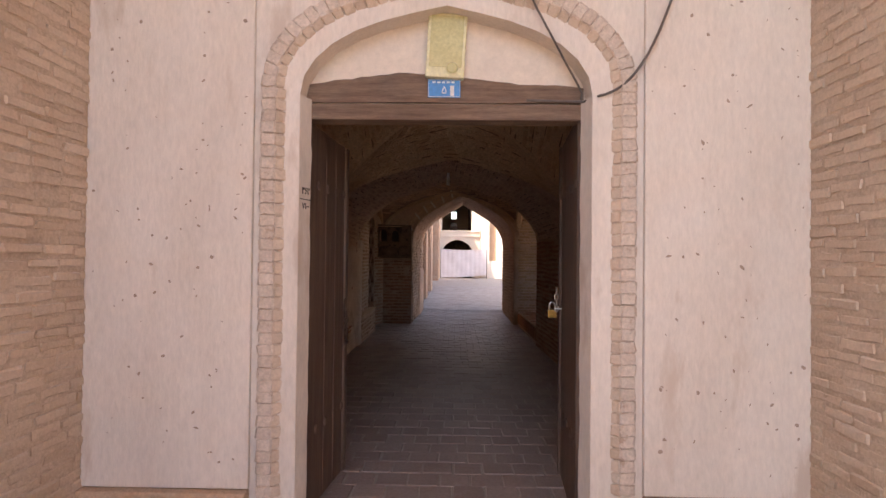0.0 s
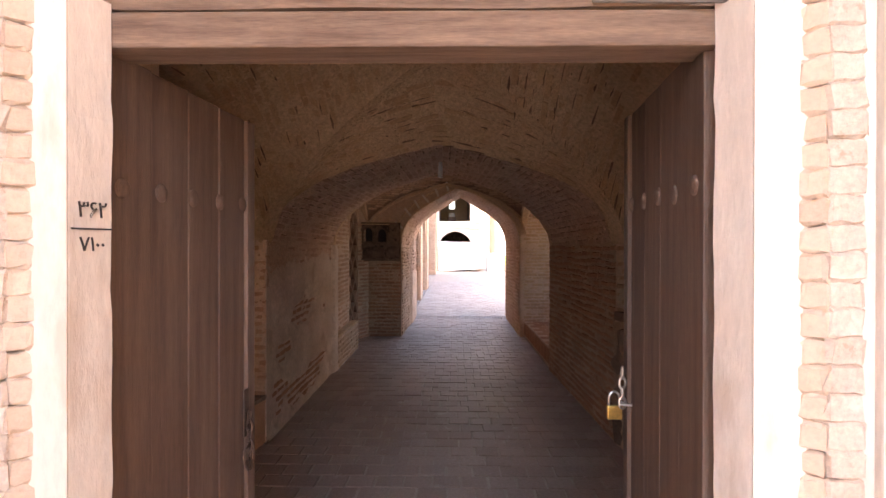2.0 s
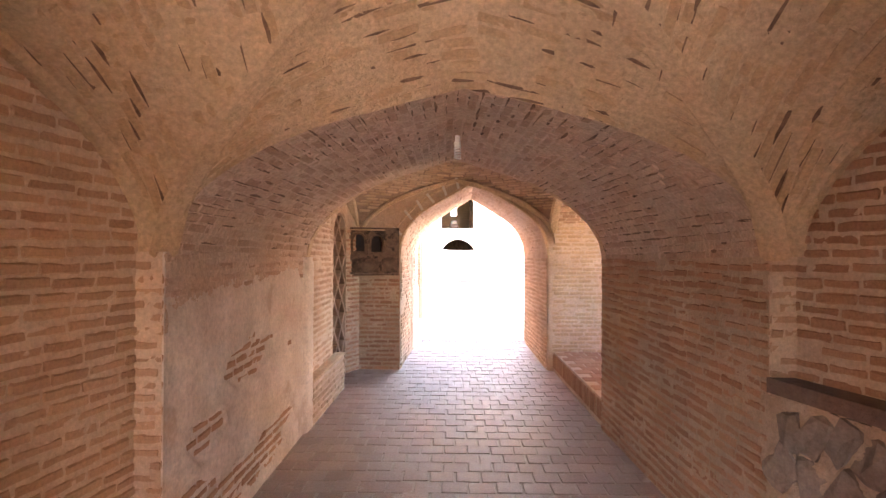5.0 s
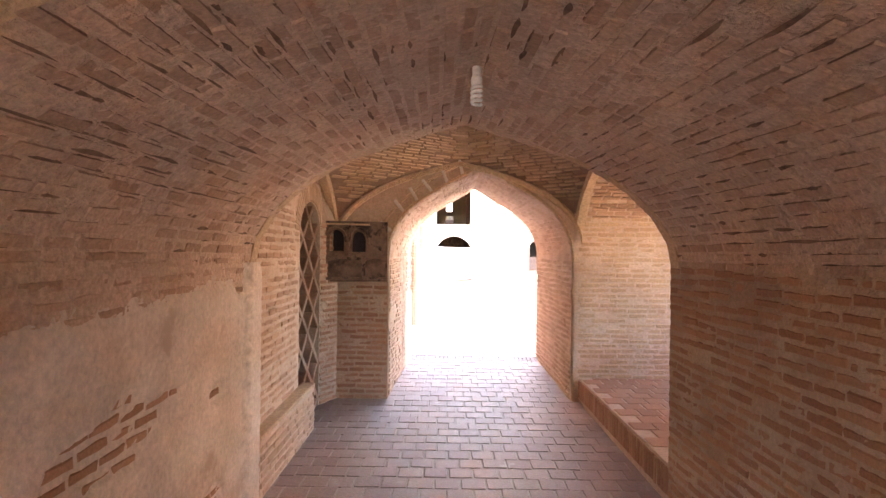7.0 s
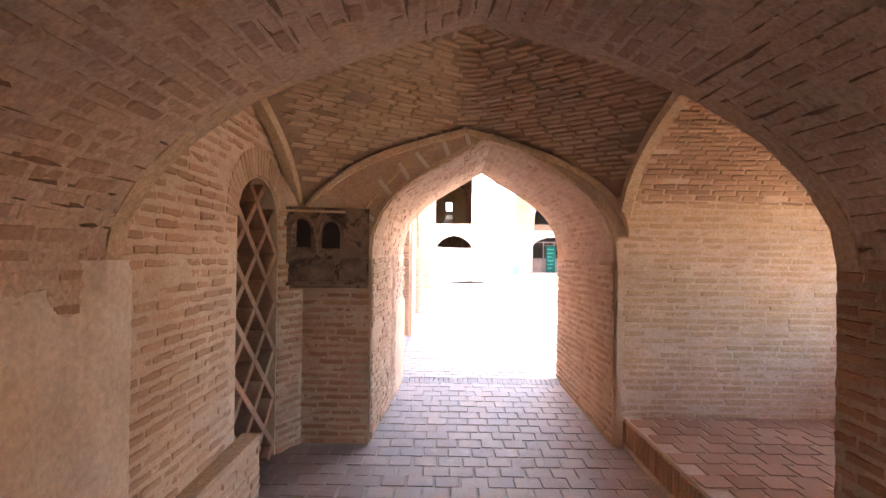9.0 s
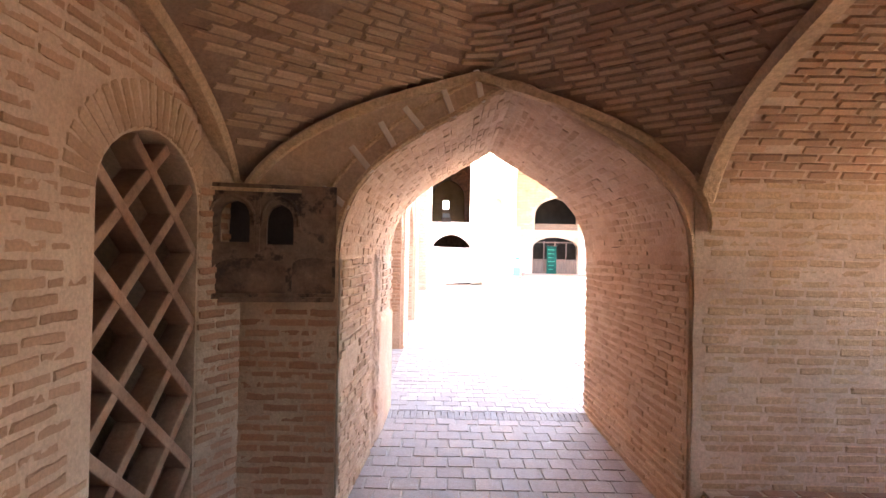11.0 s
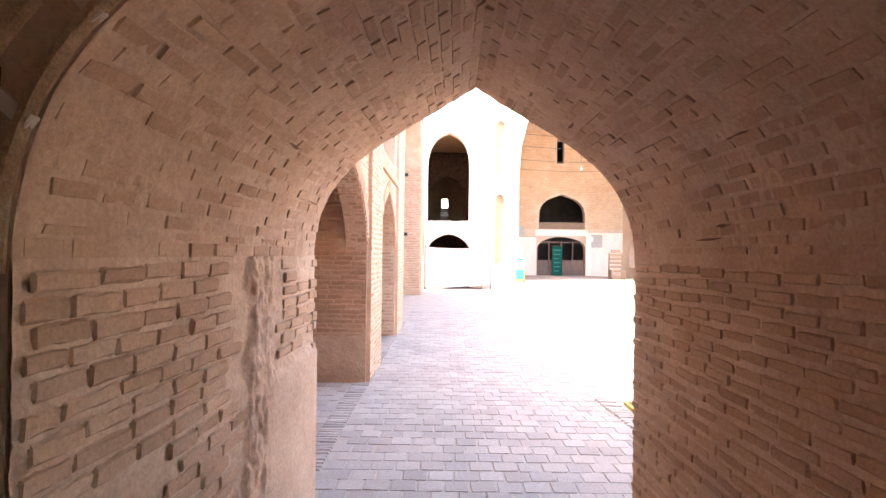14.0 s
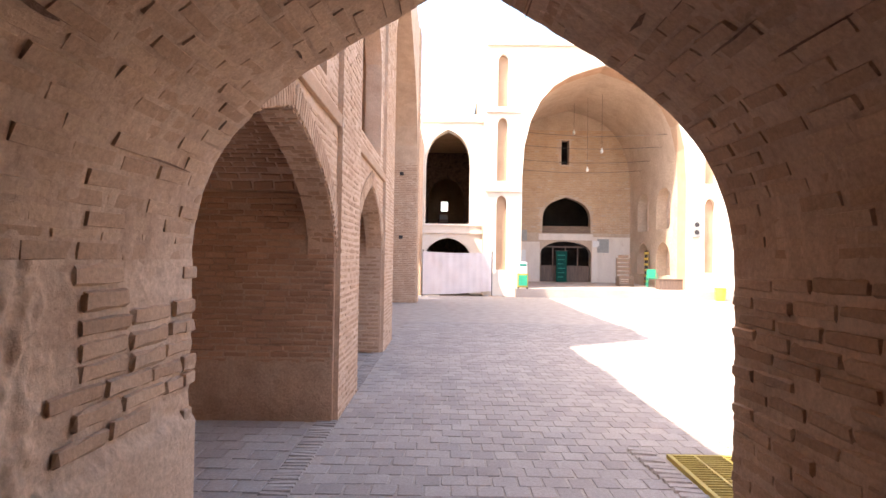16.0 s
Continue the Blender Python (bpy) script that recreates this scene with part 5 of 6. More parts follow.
for k in range(4):
    part("slat", boxed(-0.36, 0.36, -0.32, -0.3, 0.04 + k * 0.1, 0.11 + k * 0.1, bevel=0.005), WOOD_BEAM, throne)
    part("slat", boxed(-0.288, 0.288, 0.22, 0.26, 0.56 + k * 0.2, 0.7 + k * 0.2, bevel=0.005), WOOD_BEAM, throne)
part("crest", boxed(-0.25, 0.25, 0.2, 0.28, 1.35, 1.5, bevel=0.03), WOOD_BEAM, throne)
hanging = empty("green_banner", "green lettered cloth hanging in the arched doorway", "banner", at=(7.25, 41.35, IF))
green_cloth = part("cloth", boxed(-0.3, 0.3, 0, 0.012, 0.0, 1.7, bevel=0.003), DEEP_GREEN, hanging)
for k in range(6):
    part("lettering", boxed(-0.2, 0.2 - 0.05 * (k % 3), -0.004, 0, 1.45 - k * 0.24, 1.5 - k * 0.24), TEAL, green_cloth)
part("rod", tube([(-0.36, 0.005, 1.72), (0.36, 0.005, 1.72)], 0.014, 8), IRON, hanging)
stand = empty("kiosk_stand", "upright yellow and green display stand", "display stand", at=(4.1, 33.75, IF))
stand_frame = part("frame", boxed(-0.22, 0.22, -0.06, 0.06, 0.05, 0.62, bevel=0.01), YELLOW, stand, "yellow lower frame")
part("panel", boxed(-0.18, 0.18, -0.075, -0.062, 0.12, 0.55), GREEN, stand_frame, "green panel")
topper = part("topper", boxed(-0.17, 0.17, -0.05, 0.05, 0.62, 1.1, bevel=0.02), WHITE, stand, "white top with a teal strip")
part("strip", boxed(-0.15, 0.15, -0.056, -0.051, 0.92, 1.02), TEAL, topper)
for x in (-0.18, 0.18):
    part("foot", boxed(x - 0.03, x + 0.03, -0.15, 0.15, 0, 0.05), BLACK, stand)
bucket = empty("bucket", "lime-yellow plastic bucket on the sunlit paving", "bucket", at=(12.0, 33.1, 0))
part("body", lathe([(0.17, 0.0), (0.24, 0.5), (0.25, 0.5), (0.25, 0.53), (0.22, 0.53), (0.16, 0.03)], 20), LIME, bucket)
part("handle", tube([(0.25 * math.cos(a), -0.26 * math.sin(a) * 0.3, 0.5 - 0.22 * math.sin(a)) for a in steps(0, math.pi, 12)], 0.008, 6), STEEL, bucket)
chest = empty("covered_chest", "low dark wooden chest on the iwan floor", "chest", at=(10.55, 34.7, IF))
part("body", boxed(-0.5, 0.5, -0.25, 0.25, 0, 0.42, bevel=0.02), WOOD, chest)
part("lid", boxed(-0.52, 0.52, -0.27, 0.27, 0.42, 0.46, bevel=0.01), WOOD, chest)
rack = empty("yellow_rack", "narrow yellow and black stand against the wall", "rack", at=(10.9, 38.5, IF))
for y in (-0.12, 0.12):
    part("upright", boxed(-0.03, 0.03, y - 0.03, y + 0.03, 0, 1.75), BLACK, rack)
for k in range(6):
    part("tray", boxed(-0.06, 0.06, -0.17, 0.17, 0.15 + k * 0.28, 0.27 + k * 0.28, bevel=0.01), YELLOW, rack)
for x, z0, z1, w, mat, lab in ((9.55, 2.0, 2.75, 0.32, GREY, "grey framed cabinet on the iwan wall"), (9.2, 2.3, 2.65, 0.2, WHITE, "white notice sheet on the iwan wall"), (5.0, 1.4, 2.1, 0.3, WHITE, "white notice board on the iwan wall"), (5.1, 2.6, 3.2, 0.25, GREY, "grey framed notice on the iwan wall")):
    pb = empty("notice_board", lab, "notice", at=(x, IB - 0.03, z0))
    board = part("board", boxed(-w, w, 0, 0.028, 0, z1 - z0, bevel=0.006), mat, pb)
    part("sheet", boxed(-w * 0.75, w * 0.75, -0.006, 0, (z1 - z0) * 0.15, (z1 - z0) * 0.85), GREY if mat is GREY else WHITE, board)
speakers = empty("loudspeaker", "grey box loudspeaker on the iwan pillar", "loudspeaker", at=(11.35, 33.94, 2.6))
cabinet = part("body", boxed(-0.15, 0.15, -0.12, 0.055, 0, 0.75, bevel=0.02), GREY, speakers)
for z in (0.2, 0.52):
    part("cone", moved(lathe([(0.1, 0), (0.1, 0.012), (0.05, 0.004), (0.02, 0.008)], 20), Matrix.Translation((0, -0.12, z)) @ Matrix.Rotation(radians(90), 4, "X")), BLACK, cabinet)
for x, z, y in ((7.9, 6.0, 38.5), (8.35, 6.75, 37.5), (7.55, 8.2, 40.0)):
    hb = empty("hanging_bulb", "bare white bulb hanging from a long wire", "lamp", "bulbs hanging in the iwan", at=(x, y, z))
    part("glass", lathe([(0.02, 0.0), (0.06, 0.03), (0.075, 0.09), (0.06, 0.15), (0.035, 0.2), (0.03, 0.26)], 14), TUBE, hb)
    part("wire", tube([(0, 0, 0.26), (0, 0, 5.0 + 4.85 * rise((x - 7.55) / 3.5, 0.2, 0.45) - z)], 0.008, 5), CABLE, hb)
for y, z in ((35.6, 7.3), (36.5, 6.9), (38.0, 6.5), (39.2, 6.2)):
    tagged(linked("wire", tube([(7.55 - 3.3 + 6.6 * t, y, z - 0.15 * math.sin(math.pi * t)) for t in steps(0, 1, 12)], 0.012, 5), CABLE), "thin wire strung across the iwan", "wire")
pulpit = empty("pulpit", "dark wooden pulpit in the upper hall", "pulpit", at=(0.72, 40.5, 3.03))
part("base", boxed(-0.3, 0.3, -0.2, 0.2, 0, 0.6, bevel=0.02), WOOD, pulpit)
part("top", boxed(-0.22, 0.22, -0.15, 0.15, 0.6, 0.85, bevel=0.02), GREY, pulpit)
door = empty("arched_door", "dark glazed door under the iwan arch", "door", at=(7.5, 41.75, IF))
for i in range(4):
    x0 = -1.38 + i * 0.69
    part("door_frame", boxed(x0, x0 + 0.06, -0.03, 0.03, 0, 2.0), WOOD, door)
    part("door_panel", boxed(x0 + 0.061, x0 + 0.689, -0.01, 0.01, 0, 0.9), WOOD, door)
part("transom", boxed(-1.38, 1.38, -0.035, 0.035, 1.9, 1.98), WOOD, door)
rail = empty("window_rail", "reddish timber rail across the arched opening", "railing", at=(7.52, 41.45, 3.05))
part("panel", boxed(-1.33, 1.33, 0, 0.04, 0.0, 0.32, bevel=0.01), WOOD_BEAM, rail)
part("top_rail", boxed(-1.33, 1.33, -0.02, 0.06, 0.32, 0.38, bevel=0.01), WOOD_BEAM, rail)
for x0, x1, z0, z1 in ((-0.3, 2.4, 2.62, 2.74), (-0.3, 2.4, 2.95, 3.04), (-0.3, 2.4, 7.45, 7.6)):
    tagged(linked("trim", boxed(x0, x1, 34.52, 34.6, z0, z1, bevel=0.01), PLASTER_WHITE), "plaster band of the two-storey bay", "trim", kind="structure")
for x0, x1, z0, z1, y in ((2.5, 3.95, 4.4, 4.6, 33.9), (2.5, 3.95, 7.75, 7.9, 33.9), (2.5, 12.9, 10.6, 10.8, 33.85)):
    tagged(linked("trim", boxed(x0, x1, y, 34.0, z0, z1, bevel=0.01), PLASTER_WHITE), "projecting plaster band on the pillar", "trim", kind="structure")

# ==== brickwork ====
def noisy(scale, level, ox=0.0):
    return lambda u, z: noise.noise(Vector((u * scale + ox, z * scale * 1.6, 3.7))) > level


lay(tr, BRICK_RED, ptr, ttr, 0, ltr, FL, 1.58, start=1, wave=0.009, proud=0.012)
skin("mortar", tr, MORTAR_DARK, ptr, 0, ltr, FL, 1.56, 0.006, 0.01, seed=3.0)
BARE = ((1.2, 0.86, 0.5, 0.13), (0.5, 0.55, 0.22, 0.1), (1.3, 0.12, 0.8, 0.14), (0.35, 0.2, 0.25, 0.2), (2.45, 1.42, 0.12, 0.08), (2.1, 0.8, 0.12, 0.06))


def bare(u, z):
    """How far the plaster has fallen off the bricks: over 0.5 it is gone."""
    most = max(math.exp(-((u - a) / w) ** 2 - ((z - b - 0.05 * (u - a)) / h) ** 2) for a, b, w, h in BARE)
    return most + 0.45 * noise.noise(Vector((u * 4.5, z * 8, 1.5)))


lay(tl, BRICK_RED, ptl, ttl, 0, ltl, FL, 1.5, inside=lambda u, z: bare(u, z) > 0.2, length=0.2, proud=0.007, start=0, singles=150)
lay(tl, BRICK_WASHED, ptl, ttl, 0, ltl, 1.19, 1.56, length=0.2, proud=0.009, wave=0.009, singles=60)
skin("mud_wash", tl, WASH, ptl, 0, ltl, 1.17, 1.56, 0.007, 0.011, seed=6.0)


def coat(u, z, r):
    """Plaster up to a ragged edge at shoulder height, fallen in patches, swelling to a rounded pier at the end of the tunnel."""
    t = 0.02 + 0.007 * r + 0.03 * smooth_step(2.5, 2.62, u + 0.03 * r)
    t -= 0.02 * smooth_step(0.3, 0.42, bare(u, z))
    pier = smooth_step(2.5, 2.6, u)
    return t * max(pier, smooth_step(1.36, 1.24, z - 0.05 * u + 0.07 * r))


skin("plaster_coat", tl, PLASTER_OLD, ptl, 0, ltl, FL, 1.52, shape=coat, seed=5.0, cell=0.014, label="flaking cream plaster coat")
lay(a1, BRICK, pa1, ta1, 0, la1, FL, 2.4, singles=150, start=1, proud=0.012, wave=0.007)
skin("mortar", a1, MORTAR, pa1, 0, la1, FL, 2.6, 0.005, 0.009, seed=11.0)
lay(a2, BRICK, pa2, ta2, 0, la2, FL, 2.4, singles=300, start=1, proud=0.012, wave=0.007)
skin("mortar", a2, MORTAR, pa2, 0, la2, FL, 2.6, 0.005, 0.009, seed=12.0)
lay(a3, BRICK_RED, pa3, ta3, 0, la3, FL, 2.4, singles=300, proud=0.012, wave=0.007)
skin("mortar", a3, MORTAR, pa3, 0, la3, FL, 2.6, 0.005, 0.009, seed=13.0)
lay(a4, BRICK_RED, pa4, ta4, 0, la4, FL, 2.4, singles=150, proud=0.012, wave=0.007)
skin("mortar", a4, MORTAR, pa4, 0, la4, FL, 2.6, 0.005, 0.009, seed=14.0)
lat_head = arch((LAT0 + LAT1) / 2, 0.475, 1.78, 2.09, 0.05, 0.5)


def lattice_wall(u, z):
    du, dz = u - (LAT0 + LAT1) / 2, z - 1.78
    if LAT0 - 0.01 < u < LAT1 + 0.01 and z < lat_head(u) + 0.02:
        return False
    return not (dz > 0 and math.hypot(du / 0.71, dz / 0.53) < 1)


lay(cl, BRICK, pcl, tcl, 0, lcl, 0.33, 2.75, inside=lattice_wall, singles=300, start=0, proud=0.011)
skin("mortar", cl, MORTAR, pcl, 0, lcl, 0.33, 2.75, 0.006, 0.008, inside=lambda u, z: not (LAT0 - 0.02 < u < LAT1 + 0.02 and z < lat_head(min(LAT1, max(LAT0, u))) + 0.02), seed=21.0)
for p, q in (((-0.9, 4.374), (-0.747, 4.374)), ((2.142, 4.444), (2.27, 4.444))):
    place, turn, length = frame_pq(p, q)
    lay(tl if p[0] < 0 else tr, BRICK, place, turn, 0, length, FL, 1.56, singles=60, proud=0.01)
    skin("mortar", tl if p[0] < 0 else tr, MORTAR, place, 0, length, FL, 1.56, 0.007, 0.008, seed=p[0])
lay(cc, BRICK_RED, pcc, tcc, 0, lcc, FL, 1.9, proud=0.011)
skin("mortar", cc, MORTAR_DARK, pcc, 0, lcc, FL, 2.6, 0.006, 0.008, seed=22.0)
place, turn, length = frame_pq((-0.72, 9.85), (-0.135, 9.85))
lay(ew, BRICK_RED, place, turn, 0, length, FL, 1.26, proud=0.011, singles=120)
skin("mortar", ew, MORTAR_DARK, place, 0, length, FL, 1.27, 0.006, 0.008, seed=23.0)
lay(rw, BRICK_OCHRE, prw, trw, 0.05, lrw, 0.165, 2.7, singles=300, proud=0.011, deep=0.016, course=0.058, height=0.05)
skin("mortar", rw, MORTAR, prw, 0, lrw, 0.165, 2.7, 0.008, 0.005, seed=24.0, cell=0.025)
place, turn, length = frame_pq((-0.13, 9.85), (-0.031, 12.15))
worn = noisy(2.6, 0.5, 5.0)
HOLES = ((1.15, 1.43, 0.1, 0.06), (1.17, 1.07, 0.09, 0.06), (1.1, 0.42, 0.1, 0.06))


def hole(u, z):
    return max(math.exp(-((u - a) / w) ** 4 - ((z - b) / h) ** 4) for a, b, w, h in HOLES)


def crust_edge(z):
    return 1.26 + 0.06 * noise.noise(Vector((z * 6, 2, 7)))


def jamb(u, z):
    if u > crust_edge(z) - 0.02 and (u < 1.55 or z < 0.98):
        return False
    return hole(u, z) < 0.4 and not worn(u, z)


def jamb_face(u, z, r):
    """Mortar between the bricks, then a broken mud crust, then smooth repair plaster low down by the outer edge."""
    edge = crust_edge(z)
    crust = smooth_step(edge - 0.03, edge + 0.02, u) * smooth_step(1.6, 1.5, u + 0.1 * r)
    lumps = 0.015 * noise.noise(Vector((u * 17, z * 9, 3))) + 0.014 * noise.noise(Vector((u * 40, z * 26, 5)))
    patch = smooth_step(1.42, 1.52, u + 0.05 * r) * smooth_step(1.0, 0.95, z + 0.05 * r)
    d = 0.012 + 0.009 * r
    d = d * (1 - crust) + (0.03 + lumps) * crust
    d = d * (1 - patch) + (0.036 + 0.002 * r) * patch
    return d * (1 - 0.95 * hole(u, z))


lay(ew, BRICK_PALE, place, turn, 0.02, length, floor_z(11), 1.55, inside=jamb, singles=300, proud=0.026, wave=0.007, gaps=0.008, height=0.053)
skin("mortar", ew, MORTAR, place, 0, length, floor_z(11) - 0.03, 1.53, shape=jamb_face, seed=41.0, cell=0.0125, label="crumbling mud mortar, crust and repair plaster")
place, turn, length = frame_pq((1.949, 12.15), (1.98, 9.85))
lay(ew, BRICK_PALE, place, turn, 0, length - 0.02, floor_z(11), 1.55, singles=260, proud=0.014, wave=0.009)
skin("mortar", ew, MORTAR, place, 0, length, floor_z(11) - 0.03, 1.53, 0.005, 0.009, seed=43.0)
# ragged brick ends at the outer arris of the jamb
for k in range(13):
    if k % 3 != 1:
        bm = boxed(-0.05, 0.03 + RND.uniform(-0.02, 0.015), -0.05, 0.01 + RND.uniform(0, 0.03), -0.022, 0.022, bevel=0.008)
        part("brick_end", moved(bm, Matrix.Translation((-0.045, 12.13, 0.98 + k * 0.063)) @ Matrix.Rotation(RND.uniform(-0.1, 0.1), 4, "Z")), BRICK_PALE, ew)

# courtyard side facade
def facade(u, z):
    if 2.74 < z < 2.92 or 5.58 < z < 5.77:
        return False
    for a, b, c, h, sp, cr, base in ((0.2, 3.3, 1.75, 1.55, 1.55, 2.56, 0), (4.54, 7.14, 5.84, 1.3, 1.55, 2.56, 0), (0.5, 2.8, 1.65, 1.15, 4.4, 5.3, 3.1), (4.8, 6.8, 5.8, 1.0, 4.4, 5.3, 3.1)):
        if a - 0.02 < u < b + 0.02 and base - 0.03 < z < arch(c, h, sp, cr)(u) + 0.03:
            return False
    return True


lay(fa, BRICK_PALE, pfa, tfa, 0.18, lfa, 0, 5.9, inside=facade, singles=300)
for pr, y0, y1, top in pieces:
    place, turn, length = frame_pq((-0.1, y0), (-0.1, y1))
    lay(pr, BRICK_PALE, place, turn, 0, length, 0, top - 0.02, singles=150 if y0 < 17 else 0, deep=0.02, proud=0.005)
place, turn, length = frame_pq((-2.4, 15.44), (fx - 0.005, 15.44))
niche_far = bpy.data.objects["wall_niche_far"]
lay(niche_far, BRICK, place, turn, 0.9, length, 0.3, 2.1, inside=lambda u, z: z < 1.55 or u < length - 0.25, singles=300, start=1, proud=0.012, course=0.058, height=0.05)
skin("mortar", niche_far, MORTAR_DARK, place, 0.88, length, 0.0, 2.1, inside=lambda u, z: z < 1.55 or u < length - 0.25, shape=lambda u, z, r: 0.004 + 0.007 * r + 0.018 * smooth_step(0.62, 0.5, z + 0.12 * r), seed=31.0, cell=0.025)
place, turn, length = frame_pq((-2.4, 19.28), (fx - 0.02, 19.28))
lay(bpy.data.objects["wall_niche_far.001"], BRICK_PALE, place, turn, 0.3, length, 0, 2.1, singles=0, start=1, proud=0.005)
place, turn, length = frame_pq((fx - 1.2, 29.7), (fx, 29.7))
lay(portal, BRICK, place, turn, 0, length, 0, 6.0, singles=0, proud=0.005)
for y in (15.44, 19.28):
    tagged(linked("trim", boxed(-2.3, fx - 0.27, y - 0.03, y, 2.1, 2.14, bevel=0.006), BRICK_PALE), "thin brick string at the foot of the niche vault", "trim", kind="structure")
# arch rings of the niches
for y0, y1 in ((12.34, 15.44), (16.68, 19.28)):
    cy, h = (y0 + y1) / 2, (y1 - y0) / 2
    ring = brick_kinds(BRICK_PALE, 0.045, 0.2, 0.03, 6)
    pts = [(cy + h * s, 1.55 + 1.01 * rise(s)) for s in [math.sin(x * math.pi / 2) for x in steps(-1, 1, 40)]]
    for y, z, turn in spaced(pts, 0.056):
        m = Matrix.Translation((fx + 0.018, y - 0.1 * math.sin(turn) * 1, z + 0.1 * math.cos(turn))) @ Matrix.Rotation(radians(90), 4, "Z") @ Matrix.Rotation(-turn, 4, "Y")
        ob = new("brick", RND.choice(ring)[0])
        ob.parent = fa
        ob.matrix_basis = m

# bricked soffits and jambs of the niche arches
for y0, y1 in ((12.34, 15.44), (16.68, 19.28)):
    cy, h = (y0 + y1) / 2, (y1 - y0) / 2
    v, f = [], []
    run, s_of = arc_table(lambda s: (0, cy + h * s, 1.55 + 1.01 * rise(s)))
    bricked_vault(v, f, lambda a, b: (b, cy + h * s_of(a), 1.55 + 1.01 * rise(s_of(a))), 0.02, run - 0.06, lambda a: (fx - 0.25, fx), 0.06, 0.13, proud=0.006)
    tagged(raw("soffit_bricks", v, f, BRICK_PALE, fa), kind="stuff")
# black blocks on the face stand in for shaded putlog holes
for z in (2.2, 4.4):
    part("putlog_hole", boxed(-0.75, -0.62, 29.68, 29.71, z, z + 0.12), BLACK, portal, "small dark putlog hole")

# ochre brickwork high on the back wall of the iwan
def iwan_back(u, z):
    if 6.15 < u + IX0 < 8.9 and z < arch(7.52, 1.36, 3.9, 5.1, 0.35)(min(8.87, max(6.17, u + IX0))) + 0.06:
        return False
    return not (7.14 < u + IX0 < 7.68 and 6.8 < z < 8.26)


place, turn, length = frame_pq((IX0, IB), (IX1, IB))
lay(iw, BRICK_OCHRE, place, turn, 0, length, 3.05, 8.8, inside=iwan_back, length=0.26, course=0.095, height=0.08, singles=0, proud=0.006)
for x0, x1, z0, z1 in ((IX0, 6.06, 0.35, 2.55), (8.94, IX1, 0.35, 2.85), (6.0, 9.0, 2.66, 3.0)):
    tagged(linked("trim", boxed(x0, x1, IB - 0.013, IB + 0.01, z0, z1, bevel=0.004), PLASTER), "pale plaster dado on the iwan wall", "trim", kind="structure")

# ==== paving ====
LIE = Matrix.Rotation(radians(-90), 4, "X")


def paver_kinds(material, length, width, count=8):
    """Worn flat pavers with clipped, uneven corners; the top faces -y, ready to be laid down."""
    kinds = []
    for _ in range(count):
        top, rim, span = [], [], length * RND.uniform(0.95, 1.02)
        for sx, sz, first in ((-1, -1, 0), (1, -1, 1), (1, 1, 0), (-1, 1, 1)):
            cut = RND.uniform(0.003, 0.011)
            for k in ((0, 1), (1, 0))[::-1 if first else 1]:
                x = sx * (span / 2 - 0.004 - cut * k[0]) + RND.uniform(-0.003, 0.003)
                z = sz * (width / 2 - 0.004 - cut * k[1]) + RND.uniform(-0.003, 0.003)
                top.append((x, RND.uniform(-0.001, 0.001), z))
                rim.append((x + sx * 0.004, 0.006, z + sz * 0.004))
        verts = top + rim
        faces = [tuple(range(8))] + [(k, k + 8, (k + 1) % 8 + 8, (k + 1) % 8) for k in range(8)]
        me = bpy.data.meshes.new("paver")
        me.from_pydata(verts, [], faces)
        me.materials.append(material)
        me.update()
        kinds.append((me, verts, faces))
    return kinds


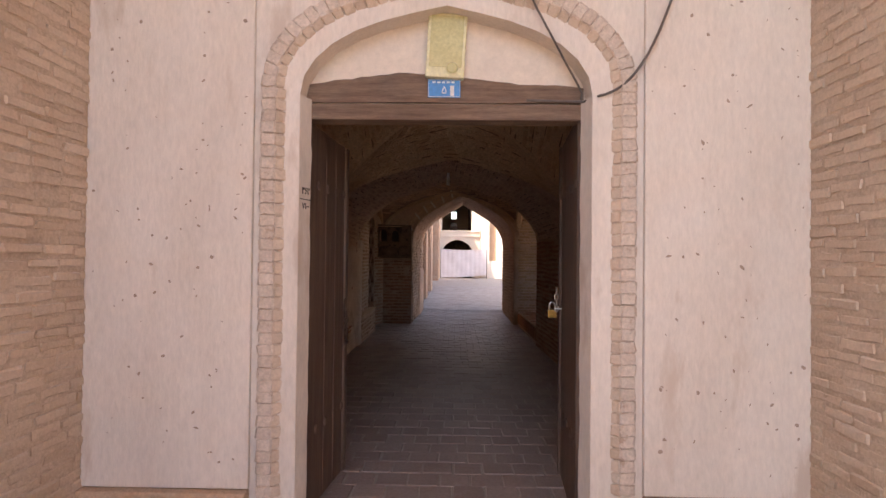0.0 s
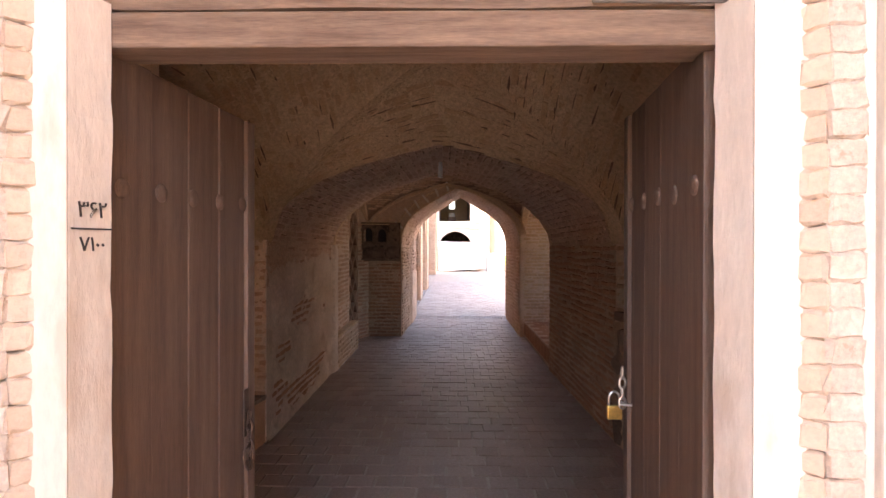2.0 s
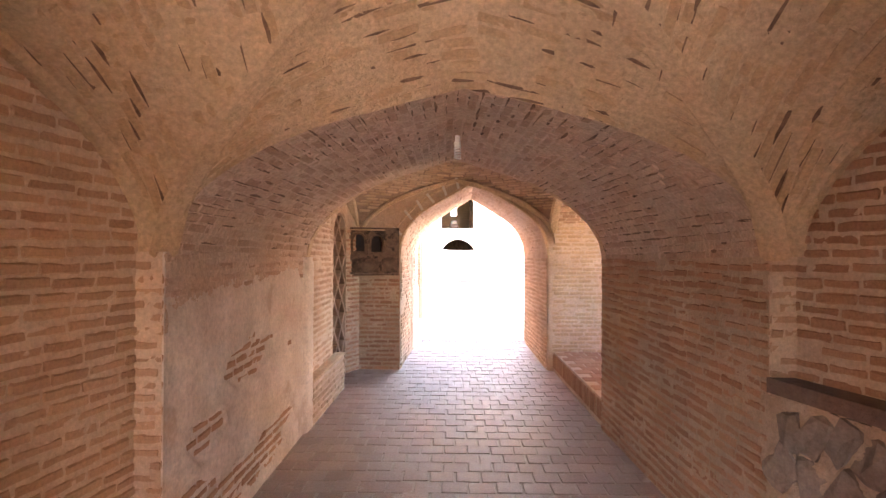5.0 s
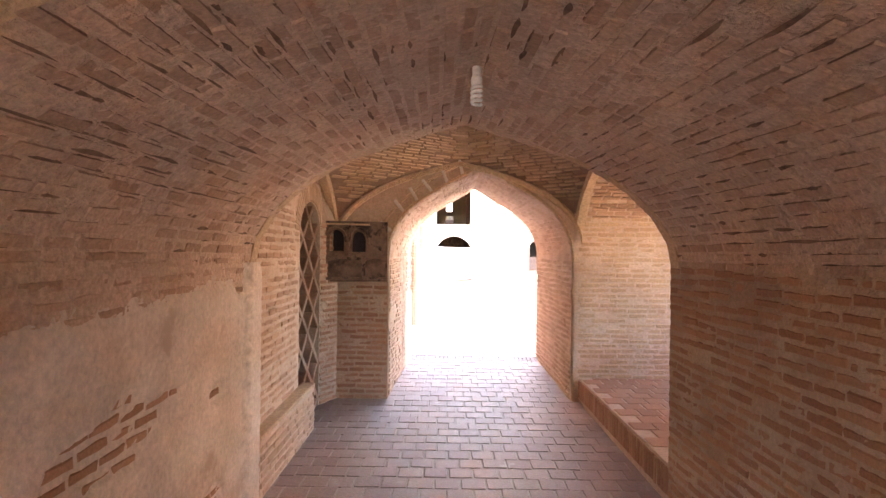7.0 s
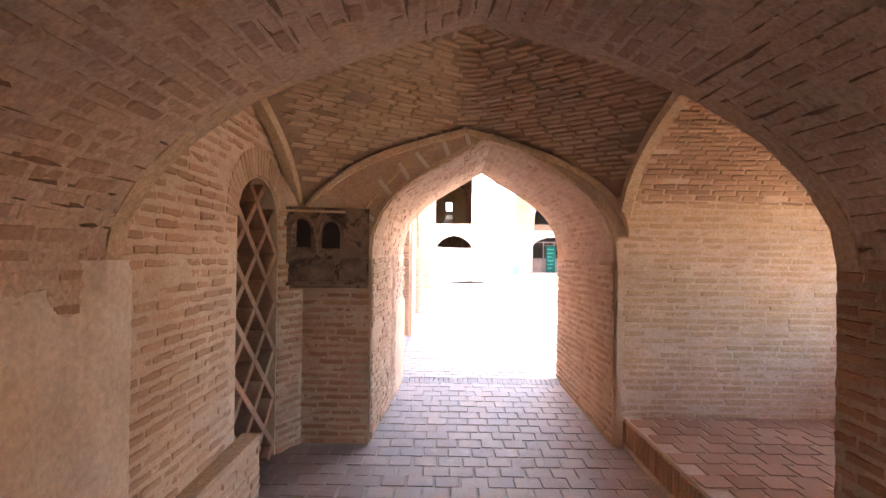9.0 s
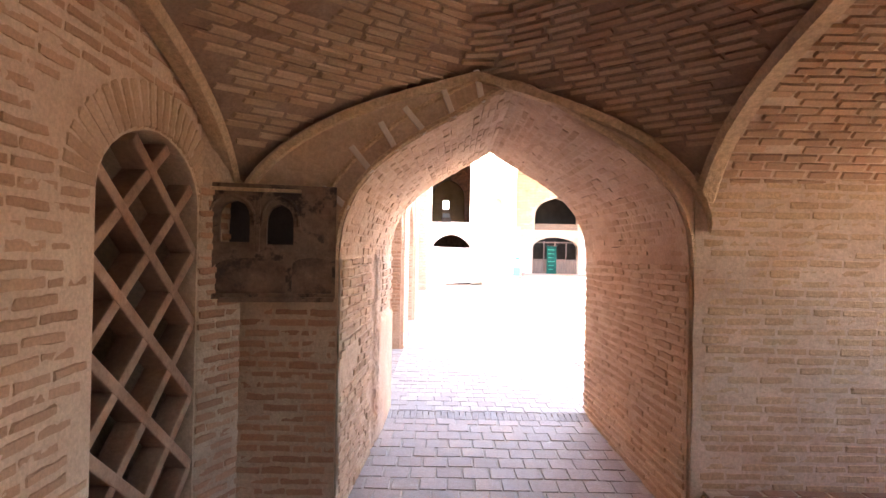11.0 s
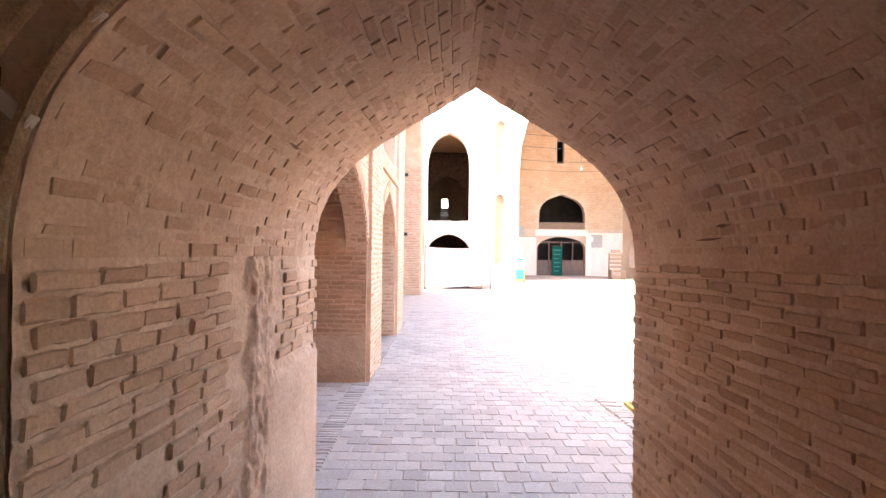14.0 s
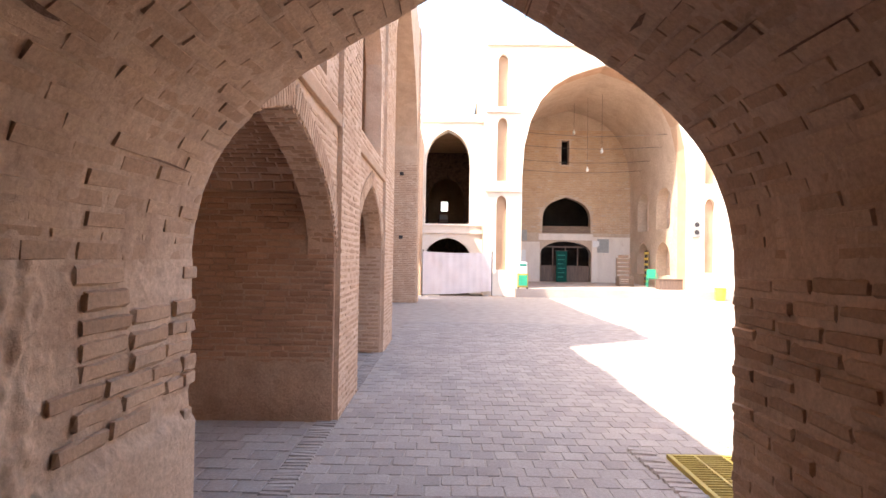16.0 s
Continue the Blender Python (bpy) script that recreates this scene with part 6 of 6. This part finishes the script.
def pave(parent, material, x0, x1, y0, y1, size, top, inside=None, singles=300, nearest=0.0, joint=0.012):
    kinds = paver_kinds(material, size - joint + 0.001, size - joint + 0.005)
    spots = []
    y, row = y0 + size / 2, 0
    while y < y1:
        x = x0 + (row % 2) * size / 2 + RND.uniform(-0.02, 0.02)
        while x < x1:
            if inside is None or inside(x, y):
                spots.append((x, y))
            x += size
        y += size
        row += 1
    spots.sort(key=lambda p: abs(p[1] - nearest))
    verts, faces = [], []
    for i, (x, y) in enumerate(spots):
        me, v, f = RND.choice(kinds)
        m = Matrix.Translation((x, y + RND.uniform(-0.007, 0.007), top(y) + RND.uniform(-0.003, 0.003))) @ Matrix.Rotation(RND.uniform(-0.02, 0.02), 4, "Z") @ Matrix.Rotation(RND.uniform(-0.01, 0.01), 4, "Y") @ Matrix.Rotation(math.atan2(top(y + 0.08) - top(y - 0.08), 0.16), 4, "X") @ LIE
        if i < singles:
            ob = new("paver", me)
            ob.parent = parent
            ob.matrix_basis = m
        else:
            n = len(verts)
            verts += [tuple(m @ Vector(p)) for p in v]
            faces += [tuple(n + k for k in q) for q in f]
    if verts:
        tagged(raw("paving", verts, faces, material, parent), kind="stuff")


pave(floor, PAVER_IN, -0.9, 2.12, 1.0, 11.86, 0.195, floor_z, inside=lambda x, y: -0.13 < x < 1.95 if y > 9.75 else True, nearest=10.5)
kinds = brick_kinds(PAVER, 0.058, 0.15, 0.04, 6, 0.004, 0.6)
for i in range(33):
    ob = new("paver", RND.choice(kinds)[0])
    ob.parent = court
    ob.matrix_basis = Matrix.Translation((0.0 + i * 0.06, 11.94, (floor_z(11.9) - 0.002) / 2 + RND.uniform(-0.002, 0.002))) @ Matrix.Rotation(math.atan2(-floor_z(11.9), 0.15), 4, "X") @ LIE
pave(court, PAVER, -0.02, 7.5, 12.03, 24.0, 0.178, lambda y: 0.0, inside=lambda x, y: (x < 4.5 or y > 20) and not (2.58 < x < 3.6 and 13.2 < y < 14.68), nearest=14.0)
pave(court, PAVER, -2.3, -0.3, 12.4, 19.2, 0.2, lambda y: 0.008, nearest=14.0, singles=80, inside=lambda x, y: not 15.35 < y < 16.75 or x > -0.3)
kinds = brick_kinds(PAVER, 0.06, 0.2, 0.04, 6)
for i in range(140):
    ob = new("paver", RND.choice(kinds)[0])
    ob.parent = court
    ob.matrix_basis = Matrix.Translation((-0.19, 12.2 + i * 0.066, 0.01 + RND.uniform(-0.004, 0.004))) @ Matrix.Rotation(radians(90), 4, "Z") @ LIE
kinds = brick_kinds(PAVER, 0.075, 0.2, 0.04, 4, 0.02)
for i in range(13):
    ob = new("paver", RND.choice(kinds)[0])
    ob.parent = court
    ob.matrix_basis = Matrix.Translation((2.5 + 0.006 * i, 14.75 - i * 0.08, 0.018 + RND.uniform(-0.006, 0.006))) @ Matrix.Rotation(radians(84) + RND.uniform(-0.08, 0.08), 4, "Z") @ LIE
pave(platform, BRICK_RED, 2.2, 4.5, 7.15, 9.95, 0.2, lambda y: 0.175, singles=110, nearest=9.5)
